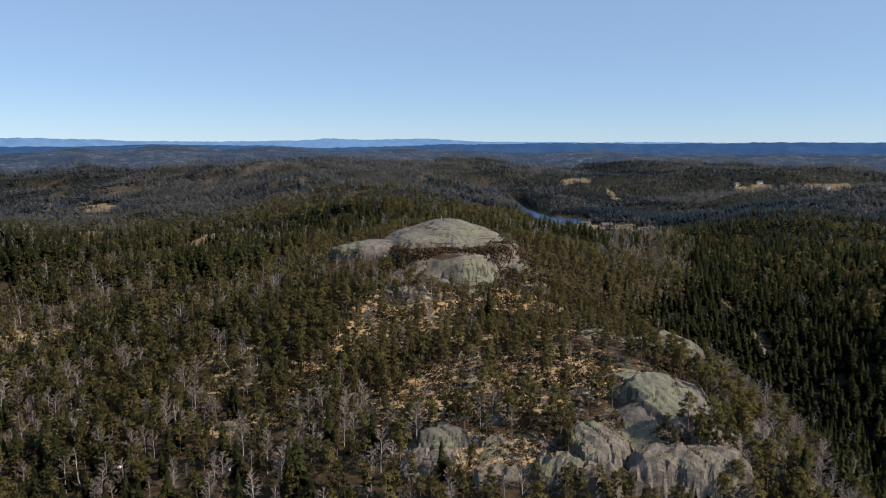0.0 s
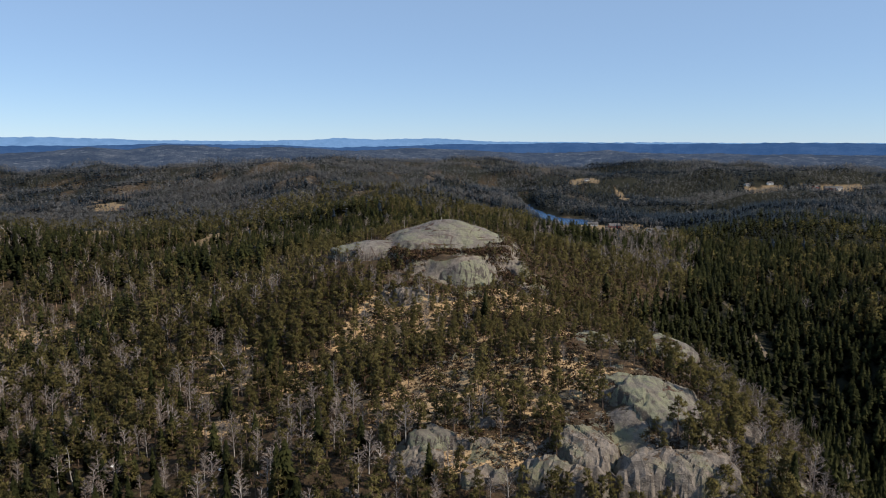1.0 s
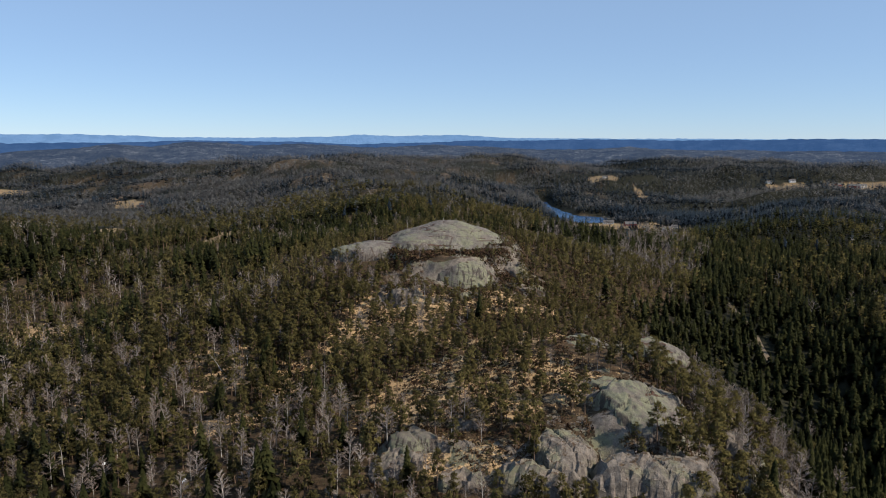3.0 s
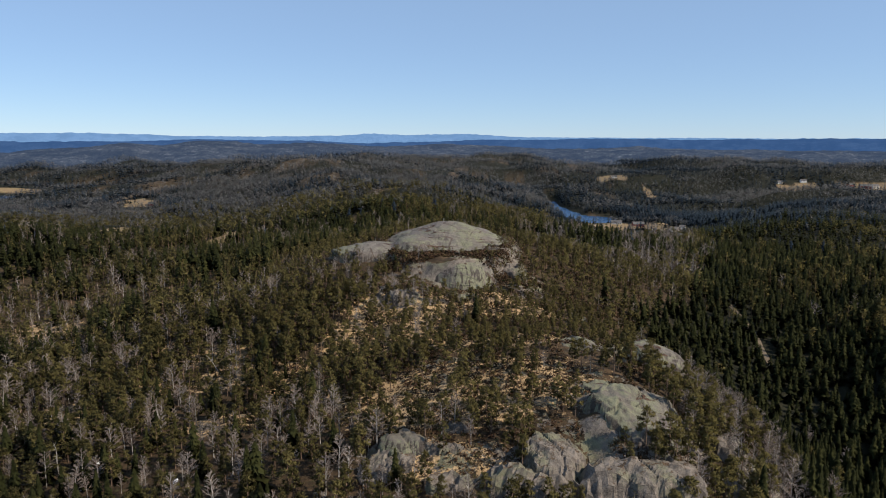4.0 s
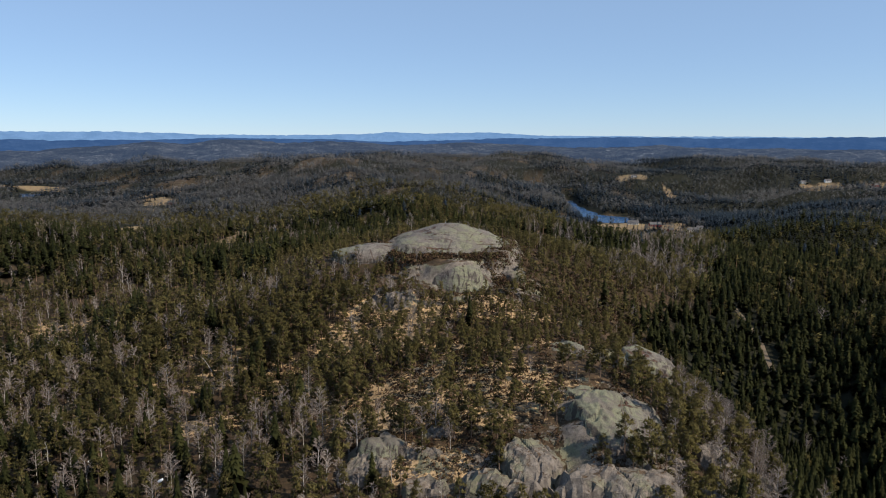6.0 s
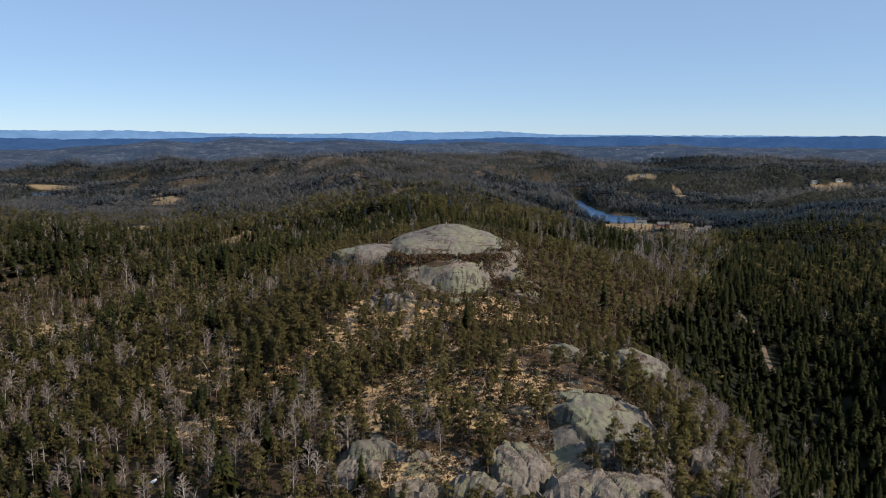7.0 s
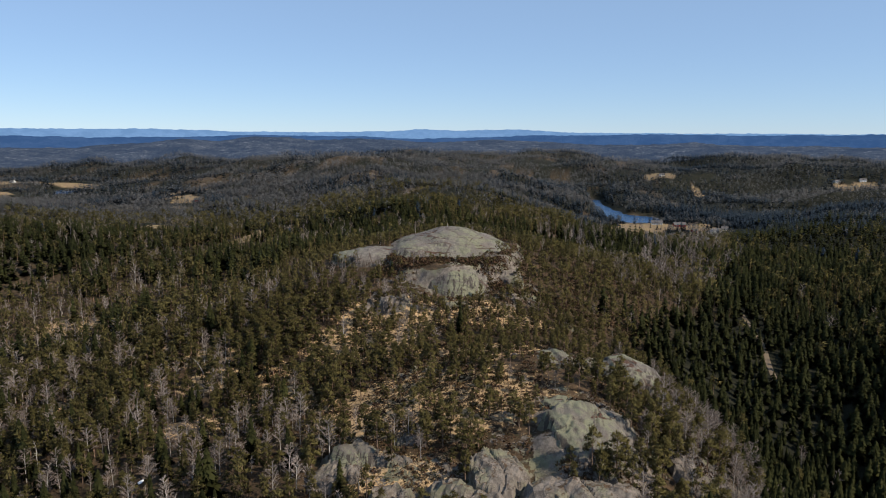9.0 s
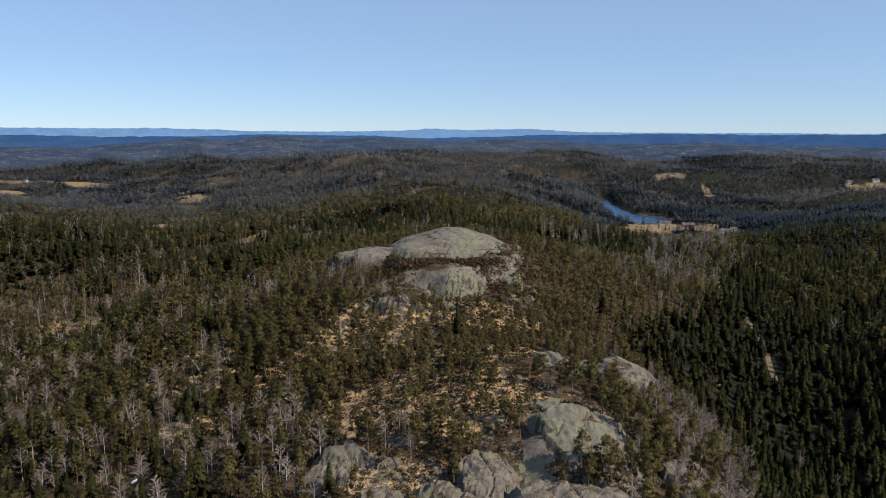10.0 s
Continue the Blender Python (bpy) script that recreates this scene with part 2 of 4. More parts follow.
# ---- the lie of the land ----
def lattice(ix, iy, seed):
    h = (ix.astype(np.int64) * 374761393 + iy.astype(np.int64) * 668265263 + seed * 1442695041) & 0xFFFFFFFF
    h = ((h ^ (h >> 13)) * 1274126177) & 0xFFFFFFFF
    return ((h ^ (h >> 16)) & 0xFFFF) / 65535.0


def soft_noise(x, y, size, seed):
    u, v = np.asarray(x, float) / size, np.asarray(y, float) / size
    iu, iv = np.floor(u), np.floor(v)
    fu, fv = u - iu, v - iv
    fu, fv = fu * fu * (3 - 2 * fu), fv * fv * (3 - 2 * fv)
    a, b = lattice(iu, iv, seed), lattice(iu + 1, iv, seed)
    c, d = lattice(iu, iv + 1, seed), lattice(iu + 1, iv + 1, seed)
    return (a + (b - a) * fu) * (1 - fv) + (c + (d - c) * fu) * fv - 0.5


def layered(x, y, size, seed, octaves=4):
    return sum(soft_noise(x, y, size / 2 ** k, seed + k) / 1.9 ** k for k in range(octaves))


# heights of broad swells on three regular grids: (y, (one height for each x))
NEAR_HILLS = [
    (140, (0, 1, 1, 2, 2, 3, 4, -1, -1)),
    (180, (0, 0, 1, 2, 3, 7, 7, -8, -4)),
    (220, (0, -1, -2, -3, -1, 8, 9, -12, -6)),
    (260, (-1, -1, -2, -1, -2, 3, 4, -10, -4)),
    (300, (-2, -1, 0, 3, 1, 0, -2, -7, -4)),
    (340, (-1, -1, 0, 3, 5, 4, 0, -3, -4)),
    (380, (-1, -1, 0, 1, 4, 4, 3, 0, -3)),
    (420, (-1, -1, 0, 1, 3, 2, 2, 1, -1)),
]
MID_HILLS = [
    (20, (-1, -5, -15, -13, -7, -3, 0)),
    (160, (-1, -4, -1, 13, -20, -7, 1)),
    (300, (-1, -14, 1, 16, -10, 33, 8)),
    (440, (11, 0, 4, 14, -18, 2, 2)),
    (580, (6, -5, -11, 10, 8, -9, 2)),
    (720, (-18, -6, -1, 14, -19, 19, 2)),
    (860, (-4, 5, 18, 10, -23, 9, -12)),
    (1000, (-14, 5, -2, 2, -19, -5, 26)),
]
FAR_HILLS = [
    (600, (22, 36, 19, 10, 7, 16, 4)),
    (1000, (26, -35, -16, 14, -29, 28, 3)),
    (1400, (7, -34, 41, 21, -51, 6, -13)),
    (1800, (-1, 21, 29, -32, 10, 22, -6)),
    (2200, (20, -14, 10, 5, 4, 2, 2)),
    (2600, (8, -10, 13, 23, 10, 1, 1)),
]
SWELLS = ((38.0, -200, 50, NEAR_HILLS), (110.0, -400, 140, MID_HILLS), (330.0, -1200, 400, FAR_HILLS))

VALLEY_Y, VALLEY_X = (150, 250, 295, 340, 390, 430, 500, 650, 850, 950, 1250), (130, 122, 106, 104, 142, 166, 184, 225, 270, 292, 380)
LEDGE = ((3, 352, 33, 41, 0.0), (0, 368, 39, 42, 0.0))
SHOULDER = ((-36, 348, 30, 26, 0.0),)
# earth banked up round the tilted slabs: (x, y, radius x, radius y, height, fall along x, fall along y)
BANKS = ((68, 185, 18, 22, 107.6, -0.28, 0.27), (62, 202, 14, 12, 109.0, -0.12, 0.12), (83, 237, 14, 12, 109.0, -0.22, 0.20), (57, 240, 14, 10, 110.2, 0.02, 0.16), (2, 175, 12, 9, 102.0, 0.02, 0.18), (-2, 168, 11, 9, 98.8, 0.2, 0.4), (50, 175, 34, 17, 102.0, 0.0, 0.12))
LAKE_Z, POND_Z = 36.0, 58.0
LAKE = ((158, 1605, 16, 40, 0.0), (158, 1535, 15, 50, 0.0), (164, 1440, 18, 60, 0.0), (172, 1360, 24, 60, 0.0), (196, 1272, 38, 70, 0.0), (226, 1264, 30, 55, 0.0))
POND = ((-985, 1335, 26, 40, 0.3), (-1010, 1385, 45, 22, 0.0))
FIELDS = ((-211, 578, 17, 48), (-325, 614, 18, 11), (-590, 1112, 48, 26), (-552, 1098, 24, 30), (-640, 1215, 40, 50), (-528, 1012, 22, 18), (-600, 970, 32, 15),
          (212, 1105, 52, 72), (297, 1045, 22, 80), (386, 1600, 16, 34), (402, 1700, 12, 30), (338, 1815, 40, 22), (420, 1795, 42, 24), (516, 1364, 45, 9),
          (765, 1650, 62, 85), (860, 1610, 80, 110), (930, 1690, 60, 45), (-1034, 1425, 70, 20), (-935, 1130, 75, 24), (-860, 1020, 80, 20), (-1180, 1400, 50, 40), (169, 470, 8, 20))


def blob(x, y, parts):
    """Above 0 inside a patch made of turned ellipses."""
    best = np.full(np.shape(x), -9.0)
    for cx, cy, rx, ry, turn in parts:
        c, s = math.cos(turn), math.sin(turn)
        u, v = (x - cx) * c + (y - cy) * s, -(x - cx) * s + (y - cy) * c
        best = np.maximum(best, 1 - np.sqrt((u / rx) ** 2 + (v / ry) ** 2))
    return best


def track_x(y):
    """Where the forest track runs at each y."""
    return 163 + 8 * np.clip((y - 385) / 90, 0, 1) + 1.5 * np.sin(y / 14)


def field_mask(x, y):
    wob = layered(x, y, 40, 91, 4) * 1.1
    return blob(x, y, [(*f, 0.0) for f in FIELDS]) + wob


def openings(x, y):
    """Above 0 where heath and bare rock break the woods away from the ridge."""
    n = 0.5 * layered(x, y, 90, 19, 4) + 1.1 * layered(x, y, 30, 29, 3) + 0.30 * np.exp(-((x + 460) / 190) ** 2 - ((y - 1430) / 260) ** 2)
    return np.clip((n - 0.20) * 4, 0, 1) * (np.hypot(x, y) > 460) * (x < np.interp(y, VALLEY_Y, VALLEY_X) - 60)


def height(x, y):
    x, y = np.asarray(x, float), np.asarray(y, float)
    z = np.full(x.shape, 75.0)
    for s, x0, dx, rows in SWELLS:
        for gy, amps in rows:
            ey = np.exp(-((y - gy) ** 2) / (2 * s * s))
            for k, amp in enumerate(amps):
                if amp:
                    z = z + amp * ey * np.exp(-((x - x0 - dx * k) ** 2) / (2 * s * s))
    far = np.clip((np.hypot(x, y) - 1500) / 1500, 0, 1)
    z = z + far * layered(x, y, 700, 5, 4) * 26
    z = z - np.clip((np.hypot(x, y) - 2450) / 350, 0, 1) * 45
    open_way = 1 - np.exp(-((x - 215) / 150) ** 2) * (y > 450) * (y < 1750)
    open_way = open_way * (1 - np.exp(-((x + 0.72 * y) / 170) ** 2) * (y > 700) * (y < 1500))
    z = z + np.clip((np.hypot(x, y) - 260) / 500, 0, 1) * layered(x, y, 130, 15, 3) * (4 + 16 * open_way)
    z = z + np.clip((np.hypot(x, y) - 700) / 500, 0, 1) * layered(x, y, 330, 17, 3) * 30 * open_way
    z = z + np.clip((np.hypot(x, y) - 1250) / 350, 0, 1) * open_way * ((0.30 - np.abs(layered(x, y * 1.7, 520, 27, 3))) * 62 - 8)
    z = z - 17 * np.exp(-((x - 112) / 78) ** 2 - ((y - 1180) / 190) ** 2)
    z = z + 17 * np.exp(-((x - 850) / 150) ** 2 - ((y - 1800) / 110) ** 2)
    ledge = np.clip(blob(x, y, LEDGE) * 6 + 0.5 + 0.6 * soft_noise(x, y, 7, 3), 0, 1)
    ledge = ledge * ledge * (3 - 2 * ledge)
    z = z * (1 - ledge) + np.maximum(z, 128.6 + 0.055 * np.minimum(y - 311, 36)) * ledge
    side = np.clip(blob(x, y, SHOULDER) * 2 + 0.3, 0, 1)
    z = z * (1 - side) + np.maximum(z, 125.2) * side
    z = z + layered(x, y, 24, 25, 4) * 2.6
    for cx, cy, rx, ry, top, fx, fy in BANKS:
        f = np.clip(2.4 * (1 - np.hypot((x - cx) / rx, (y - cy) / ry)), 0, 1)
        z = z + f * np.maximum(top + fx * (x - cx) + fy * (y - cy) - z, 0)
    for parts, level in ((LAKE, LAKE_Z), (POND, POND_Z)):
        wob = layered(x, y, 60, 33, 3) * 0.35
        w = np.clip((blob(x, y, parts) + wob + 0.9) / 0.9, 0, 1.6)
        z = np.where(w > 0, z * (1 - np.minimum(w, 1)) + np.minimum(w, 1) * (level + 0.8) - np.maximum(w - 1, 0) * 5, z)
    wet = np.maximum(blob(x, y, LAKE), blob(x, y, POND)) + layered(x, y, 60, 33, 3) * 0.35
    z = np.where((wet < -0.1) & (y > 600), np.maximum(z, np.where(x < -500, POND_Z, LAKE_Z) + 1.5), z)
    return z


def height_at(x, y):
    return float(height(np.array([x]), np.array([y]))[0])


def mesh_object(name, verts, faces, mats, smooth=False, indices=None):
    me = bpy.data.meshes.new(name)
    verts, faces = np.asarray(verts, np.float32), np.asarray(faces, np.int32)
    n, k = faces.shape
    me.vertices.add(len(verts))
    me.vertices.foreach_set("co", verts.ravel())
    me.loops.add(n * k)
    me.loops.foreach_set("vertex_index", faces.ravel())
    me.polygons.add(n)
    me.polygons.foreach_set("loop_start", np.arange(0, n * k, k, dtype=np.int32))
    me.polygons.foreach_set("loop_total", np.full(n, k, np.int32))
    if indices is not None:
        me.polygons.foreach_set("material_index", np.asarray(indices, np.int32))
    me.polygons.foreach_set("use_smooth", np.full(n, smooth))
    for m in mats:
        me.materials.append(m)
    me.update(calc_edges=True)
    return new(name, me)


def point_attr(ob, name, values):
    ob.data.attributes.new(name, "FLOAT", "POINT").data.foreach_set("value", np.asarray(values, np.float32))


def puff_attr(ob, values):
    ob.data.attributes.new("puff", "FLOAT_VECTOR", "POINT").data.foreach_set("vector", np.asarray(values, np.float32).ravel())


def grid_faces(rows, cols, wrap=False):
    i, j = np.meshgrid(np.arange(rows - 1), np.arange(cols if wrap else cols - 1), indexing="ij")
    k = (j + 1) % cols
    return np.stack([i * cols + j, i * cols + k, (i + 1) * cols + k, (i + 1) * cols + j], -1).reshape(-1, 4)


def spread(lo, hi, fine, growth_down, growth_up, near=1550.0, limit=4800.0):
    """Steps that are fine from lo to hi and widen away from there, fast past the near land."""
    mid = list(np.arange(lo, hi, fine))
    up, down, step = [hi], [lo], fine
    while up[-1] < limit:
        step *= growth_up if up[-1] < near else 1.15
        up.append(up[-1] + step)
    step = fine
    while down[-1] > -limit:
        step *= growth_down if down[-1] > -near else 1.15
        down.append(down[-1] - step)
    return np.array(down[:0:-1] + mid + up)


# rough, broken rock ground along the top of the ridge: (x, y, radius x, radius y)
BARE = ((40, 168, 36, 13, 0.0), (62, 190, 26, 24, 0.0), (3, 172, 16, 9, 0.0), (70, 238, 30, 10, 0.0), (-12, 298, 34, 20, 0.0), (30, 322, 26, 26, 0.0),
        (98, 205, 10, 34, 0.0), (-190, 305, 20, 14, 0.0), (10, 232, 12, 6, 0.0), (245, 612, 46, 26, 0.5), (-480, 1340, 120, 70, 0.0))
MEADOW = ((15, 208, 42, 26, 0.0), (-48, 236, 14, 16, 0.0), (-20, 262, 26, 18, 0.0), (-10, 285, 30, 16, 0.0), (30, 250, 30, 12, 0.0), (-75, 240, 14, 12, 0.0),
          (14, 170, 22, 8, 0.0), (-110, 250, 10, 40, 0.3), (30, 290, 26, 14, 0.0), (-62, 205, 15, 9, 0.2), (-88, 262, 18, 8, 0.0), (-132, 226, 14, 10, 0.0), (-36, 222, 10, 10, 0.0),
          (-150, 300, 16, 10, 0.0), (-205, 330, 22, 14, 0.0))

gx, gy = spread(-110, 150, 1.5, 1.027, 1.027), spread(140, 345, 1.4, 1.14, 1.025)
GX, GY = np.meshgrid(gx, gy)
X, Y = GX.ravel(), GY.ravel()
Z = height(X, Y)
bare = blob(X, Y, BARE)
stone = np.clip(bare * 2 + 0.4, 0, 1)
Z = Z + stone * layered(X, Y, 9, 45, 4) * 2.4
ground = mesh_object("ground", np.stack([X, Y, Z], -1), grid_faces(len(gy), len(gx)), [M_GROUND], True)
tagged(ground, "rolling forest floor of heather, dry yellow grass and bare rock", "ground", kind="structure")
point_attr(ground, "stone", np.maximum(stone, 0.8 * openings(X, Y)))
point_attr(ground, "grass", np.maximum(np.clip(blob(X, Y, MEADOW) * 2 + 0.6, 0, 1), 0.35 * openings(X, Y)))
gaps = openings(X, Y)
# dense woods far off and in the valley, where canopy shade darkens the floor colour
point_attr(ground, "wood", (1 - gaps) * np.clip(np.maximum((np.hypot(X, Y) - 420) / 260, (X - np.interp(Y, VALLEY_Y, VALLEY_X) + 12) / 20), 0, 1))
point_attr(ground, "field", np.clip(field_mask(X, Y) * 2 + 0.5, 0, 1))


def water_sheet(parts, level, label):
    xs = [p[0] for p in parts]
    ys = [p[1] for p in parts]
    r = max(max(p[2:4]) for p in parts) * 1.1
    ux = np.linspace(min(xs) - r, max(xs) + r, 24)
    uy = np.linspace(min(ys) - r, max(ys) + r, 24)
    A, B = np.meshgrid(ux, uy)
    ob = mesh_object("water", np.stack([A.ravel(), B.ravel(), np.full(A.size, level)], -1), grid_faces(24, 24), [M_WATER])
    return tagged(ob, label, "water", kind="structure")


water_sheet(LAKE, LAKE_Z, "deep blue forest lake with small ripples")
water_sheet(POND, POND_Z, "small blue pond among dry reeds")


# ---- far hills ----
def far_ridge(dist, depth, tops, rough, seed, mat, label):
    """A long range of hills: tops are (bearing in degrees, height); its front falls to the forest."""
    az = np.radians(np.linspace(-75, 70, 1100))
    top = np.interp(np.degrees(az), [b for b, h in tops], [h for b, h in tops])
    top = top + rough * layered(az * dist, az * 0 + seed * 77.0, 420, seed, 6)
    steps = np.append(np.linspace(-1.0, 0.0, 26), 0.12)
    fall = np.interp(steps, (-1.0, -0.75, -0.5, -0.28, -0.12, 0.0, 0.12), (0.0, 0.22, 0.5, 0.76, 0.93, 1.0, 0.94))
    rows = []
    for u, f in zip(steps, fall):
        r = dist + u * depth
        x, y = r * np.sin(az), r * np.cos(az)
        wob = layered(x, y, 420, seed + 9, 4) * 60 * (1 - abs(2 * f - 1)) + layered(x, y, 26, seed + 5, 2) * 5
        rows.append(np.stack([x, y, 40 + (top - 40) * f + wob], -1))
    ob = mesh_object("backdrop", np.concatenate(rows), grid_faces(len(steps), len(az)), [mat], True)
    return tagged(ob, label, "hills", kind="structure")


# blue emission of each range stands in for the air haze before it
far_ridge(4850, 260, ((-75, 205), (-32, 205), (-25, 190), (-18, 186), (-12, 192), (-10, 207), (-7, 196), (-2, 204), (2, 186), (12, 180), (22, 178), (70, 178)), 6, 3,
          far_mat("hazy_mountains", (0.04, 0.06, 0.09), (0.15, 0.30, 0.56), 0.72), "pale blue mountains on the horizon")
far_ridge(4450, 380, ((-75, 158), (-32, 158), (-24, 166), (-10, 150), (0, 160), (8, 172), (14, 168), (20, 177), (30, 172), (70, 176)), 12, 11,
          far_mat("hazy_blue_hills", (0.018, 0.027, 0.040), (0.042, 0.118, 0.31), 0.56), "long blue wooded ridge in haze")
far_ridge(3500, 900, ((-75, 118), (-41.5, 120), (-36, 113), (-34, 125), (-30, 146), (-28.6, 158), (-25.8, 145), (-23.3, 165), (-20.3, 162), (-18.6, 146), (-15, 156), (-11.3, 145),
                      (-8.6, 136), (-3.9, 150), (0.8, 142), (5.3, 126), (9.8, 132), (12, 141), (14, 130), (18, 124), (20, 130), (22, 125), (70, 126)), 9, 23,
          far_mat("hazy_wooded_hills", (0.046, 0.047, 0.047), (0.030, 0.068, 0.150), 0.5, 0.5), "dark wooded hills with bare rock patches")

# ---- rocks ----
def rock_mesh(name, sx, sy, sz, seed, mat, power=2.6, seg=72, rings=26, rough=0.12, size=0.35, lobes=1.0, blocky=None):
    blocky = rough * 0.9 if blocky is None else blocky
    """A weathered boulder or outcrop: a squarish lump with ledges, cracks and worn edges, its foot at z = 0."""
    vs = []
    for i in range(rings):
        phi = math.pi * (0.02 + 0.60 * i / (rings - 1))
        for j in range(seg):
            th = 2 * math.pi * j / seg
            d = Vector((math.sin(phi) * math.cos(th), math.sin(phi) * math.sin(th), math.cos(phi)))
            k = (abs(d.x) ** power + abs(d.y) ** power + abs(d.z) ** power) ** (-1 / power)
            p = d * k
            q = Vector((p.x * sx, p.y * sy, p.z * sz)) + Vector((seed * 13.7, seed * 3.1, 0))
            r = 1 + lobes * 0.22 * noise.noise(d * 1.6 + Vector((seed, seed * 2.0, 0)))
            r += rough * noise.fractal(q * size, 0.9, 2.1, 5)
            j1 = Vector((q.x * 0.8 + q.y * 0.6, q.y * 0.8 - q.x * 0.6, q.z * 0.9 + q.x * 0.25)) + 0.6 * noise.noise_vector(q * 0.3)
            r += blocky * (noise.cell(j1 * 0.34) + 0.5 * noise.cell(j1 * 0.75)) * 0.5
            vs.append((p.x * sx * r, p.y * sy * r, p.z * sz * r))
    return mesh_object(name, vs, grid_faces(rings, seg, True), [mat], True)


def rock(x, y, z, sx, sy, sz, turn, seed, label, mat=None, tilt=(0, 0), **kw):
    ob = rock_mesh("rock_outcrop", sx, sy, sz, seed, mat or M_ROCK, **kw)
    ob.matrix_world = pose(x, y, z, tilt[0], tilt[1], turn)
    return tagged(ob, label, "rock", group="bare outcrops on the ridge")


# the summit dome and its slabs
def dome_mesh(name, rx, ry, h, steep, seed, mat, seg=150, rings=56, rough=0.5, drop=4.0, lobed=0.10):
    """A broad swell of bare rock: a cap with gentle waves, low ledges and a rim that dips underground."""
    vs = []
    for i in range(rings):
        r = 1.12 * (i / (rings - 1)) ** 0.8
        for j in range(seg):
            a = 2 * math.pi * j / seg
            lobe = 1 + lobed * (noise.noise(Vector((math.cos(a) * 1.5, math.sin(a) * 1.5, seed))) + 0.0)
            x, y = r * rx * lobe * math.cos(a), r * ry * lobe * math.sin(a)
            z = h * (1 - min(r, 1.0) ** steep) - drop * max(0.0, r - 0.97) / 0.15
            q = Vector((x, y, seed * 5.0))
            z += rough * (1.6 * noise.noise(q * 0.06) + 0.7 * noise.noise(q * 0.17) + 0.35 * noise.fractal(q * 0.5, 0.9, 2.0, 4))
            cell = noise.voronoi(Vector((x * 0.05, y * 0.11, seed)))[0]
            z -= rough * 1.1 * max(0.0, 0.07 - (cell[1] - cell[0])) / 0.07
            vs.append((x, y, z))
    return mesh_object(name, vs, grid_faces(rings, seg, True), [mat], True)


def dome_rock(x, y, z, turn, label, category, *shape, **kw):
    ob = dome_mesh("rock_dome", *shape, **kw)
    ob.matrix_world = pose(x, y, z, 0, 0, turn)
    return tagged(ob, label, category, group="bare outcrops on the ridge")


def summit_dome(label):
    """The bare summit: a broad swell joined to a steeper nose, with sheet joints that run across it."""
    cell, cx, cy, rx, ry = 0.8, -8.0, 362.0, 52.0, 42.0
    nx, ny = int(2 * rx / cell) + 1, int(2 * ry / cell) + 1
    lobes = ((1, 367, 37, 40, 12.6, 1.5), (-14, 345, 15, 18, 7.2, 3.0), (-36, 343, 21, 15, 4.0, 2.2))
    vs = []
    for i in range(ny):
        for j in range(nx):
            x, y = cx - rx + j * cell, cy - ry + i * cell
            q = Vector((x, y, 3.0))
            wx, wy = x + 2.2 * noise.noise(q * 0.09), y + 2.2 * noise.noise(q * 0.09 + Vector((40, 0, 0)))
            tops = []
            for lx, ly, a, b, h, power in lobes:
                r = math.hypot((wx - lx) / a, (wy - ly) / b)
                tops.append(h * (1 - r ** power) if r < 1 else -60.0 * (r - 1))
            z = math.log(sum(math.exp(1.1 * t) for t in tops)) / 1.1
            z = max(z, -22.0)
            sheet = (z + 0.10 * x - 0.03 * y) / 2.1 + 0.8 * noise.noise(Vector((x * 0.035, y * 0.035, 9)))
            f = sheet - math.floor(sheet)
            z += 2.1 * (min(1.0, max(0.0, (f - 0.08) / 0.84)) - f) * 0.9
            z += 0.55 * noise.noise(q * 0.07) + 0.30 * noise.noise(q * 0.19) + 0.16 * noise.fractal(q * 0.55, 0.9, 2.0, 4)
            groove = noise.noise(Vector((0.09 * (x + 0.5 * y), 0.035 * (y - 0.5 * x), 4)))
            z -= 0.55 * max(0.0, 0.05 - abs(groove)) / 0.05
            vs.append((x, y, 128.0 + z))
    ob = mesh_object("rock_dome", vs, grid_faces(ny, nx), [M_SLAB], True)
    return tagged(ob, label, "rock dome", group="bare outcrops on the ridge")


summit_dome("broad smooth grey-green bare rock dome on the hilltop")
dome_rock(10, 324, 113.5, 0, "steep rounded rock slab with dark water streaks", "rock slab", 21, 22.5, 15.2, 3.2, 5, M_SLAB, rough=0.5)
rock(-18, 318, 114, 8, 6, 7.0, 40, 8, "brown-grey broken rock step below the dome", M_ROCK, rough=0.10)
rock(35, 331, 115, 8, 7, 9.5, 20, 9, "pale cracked rock knob among pines", M_ROCK, rough=0.12)

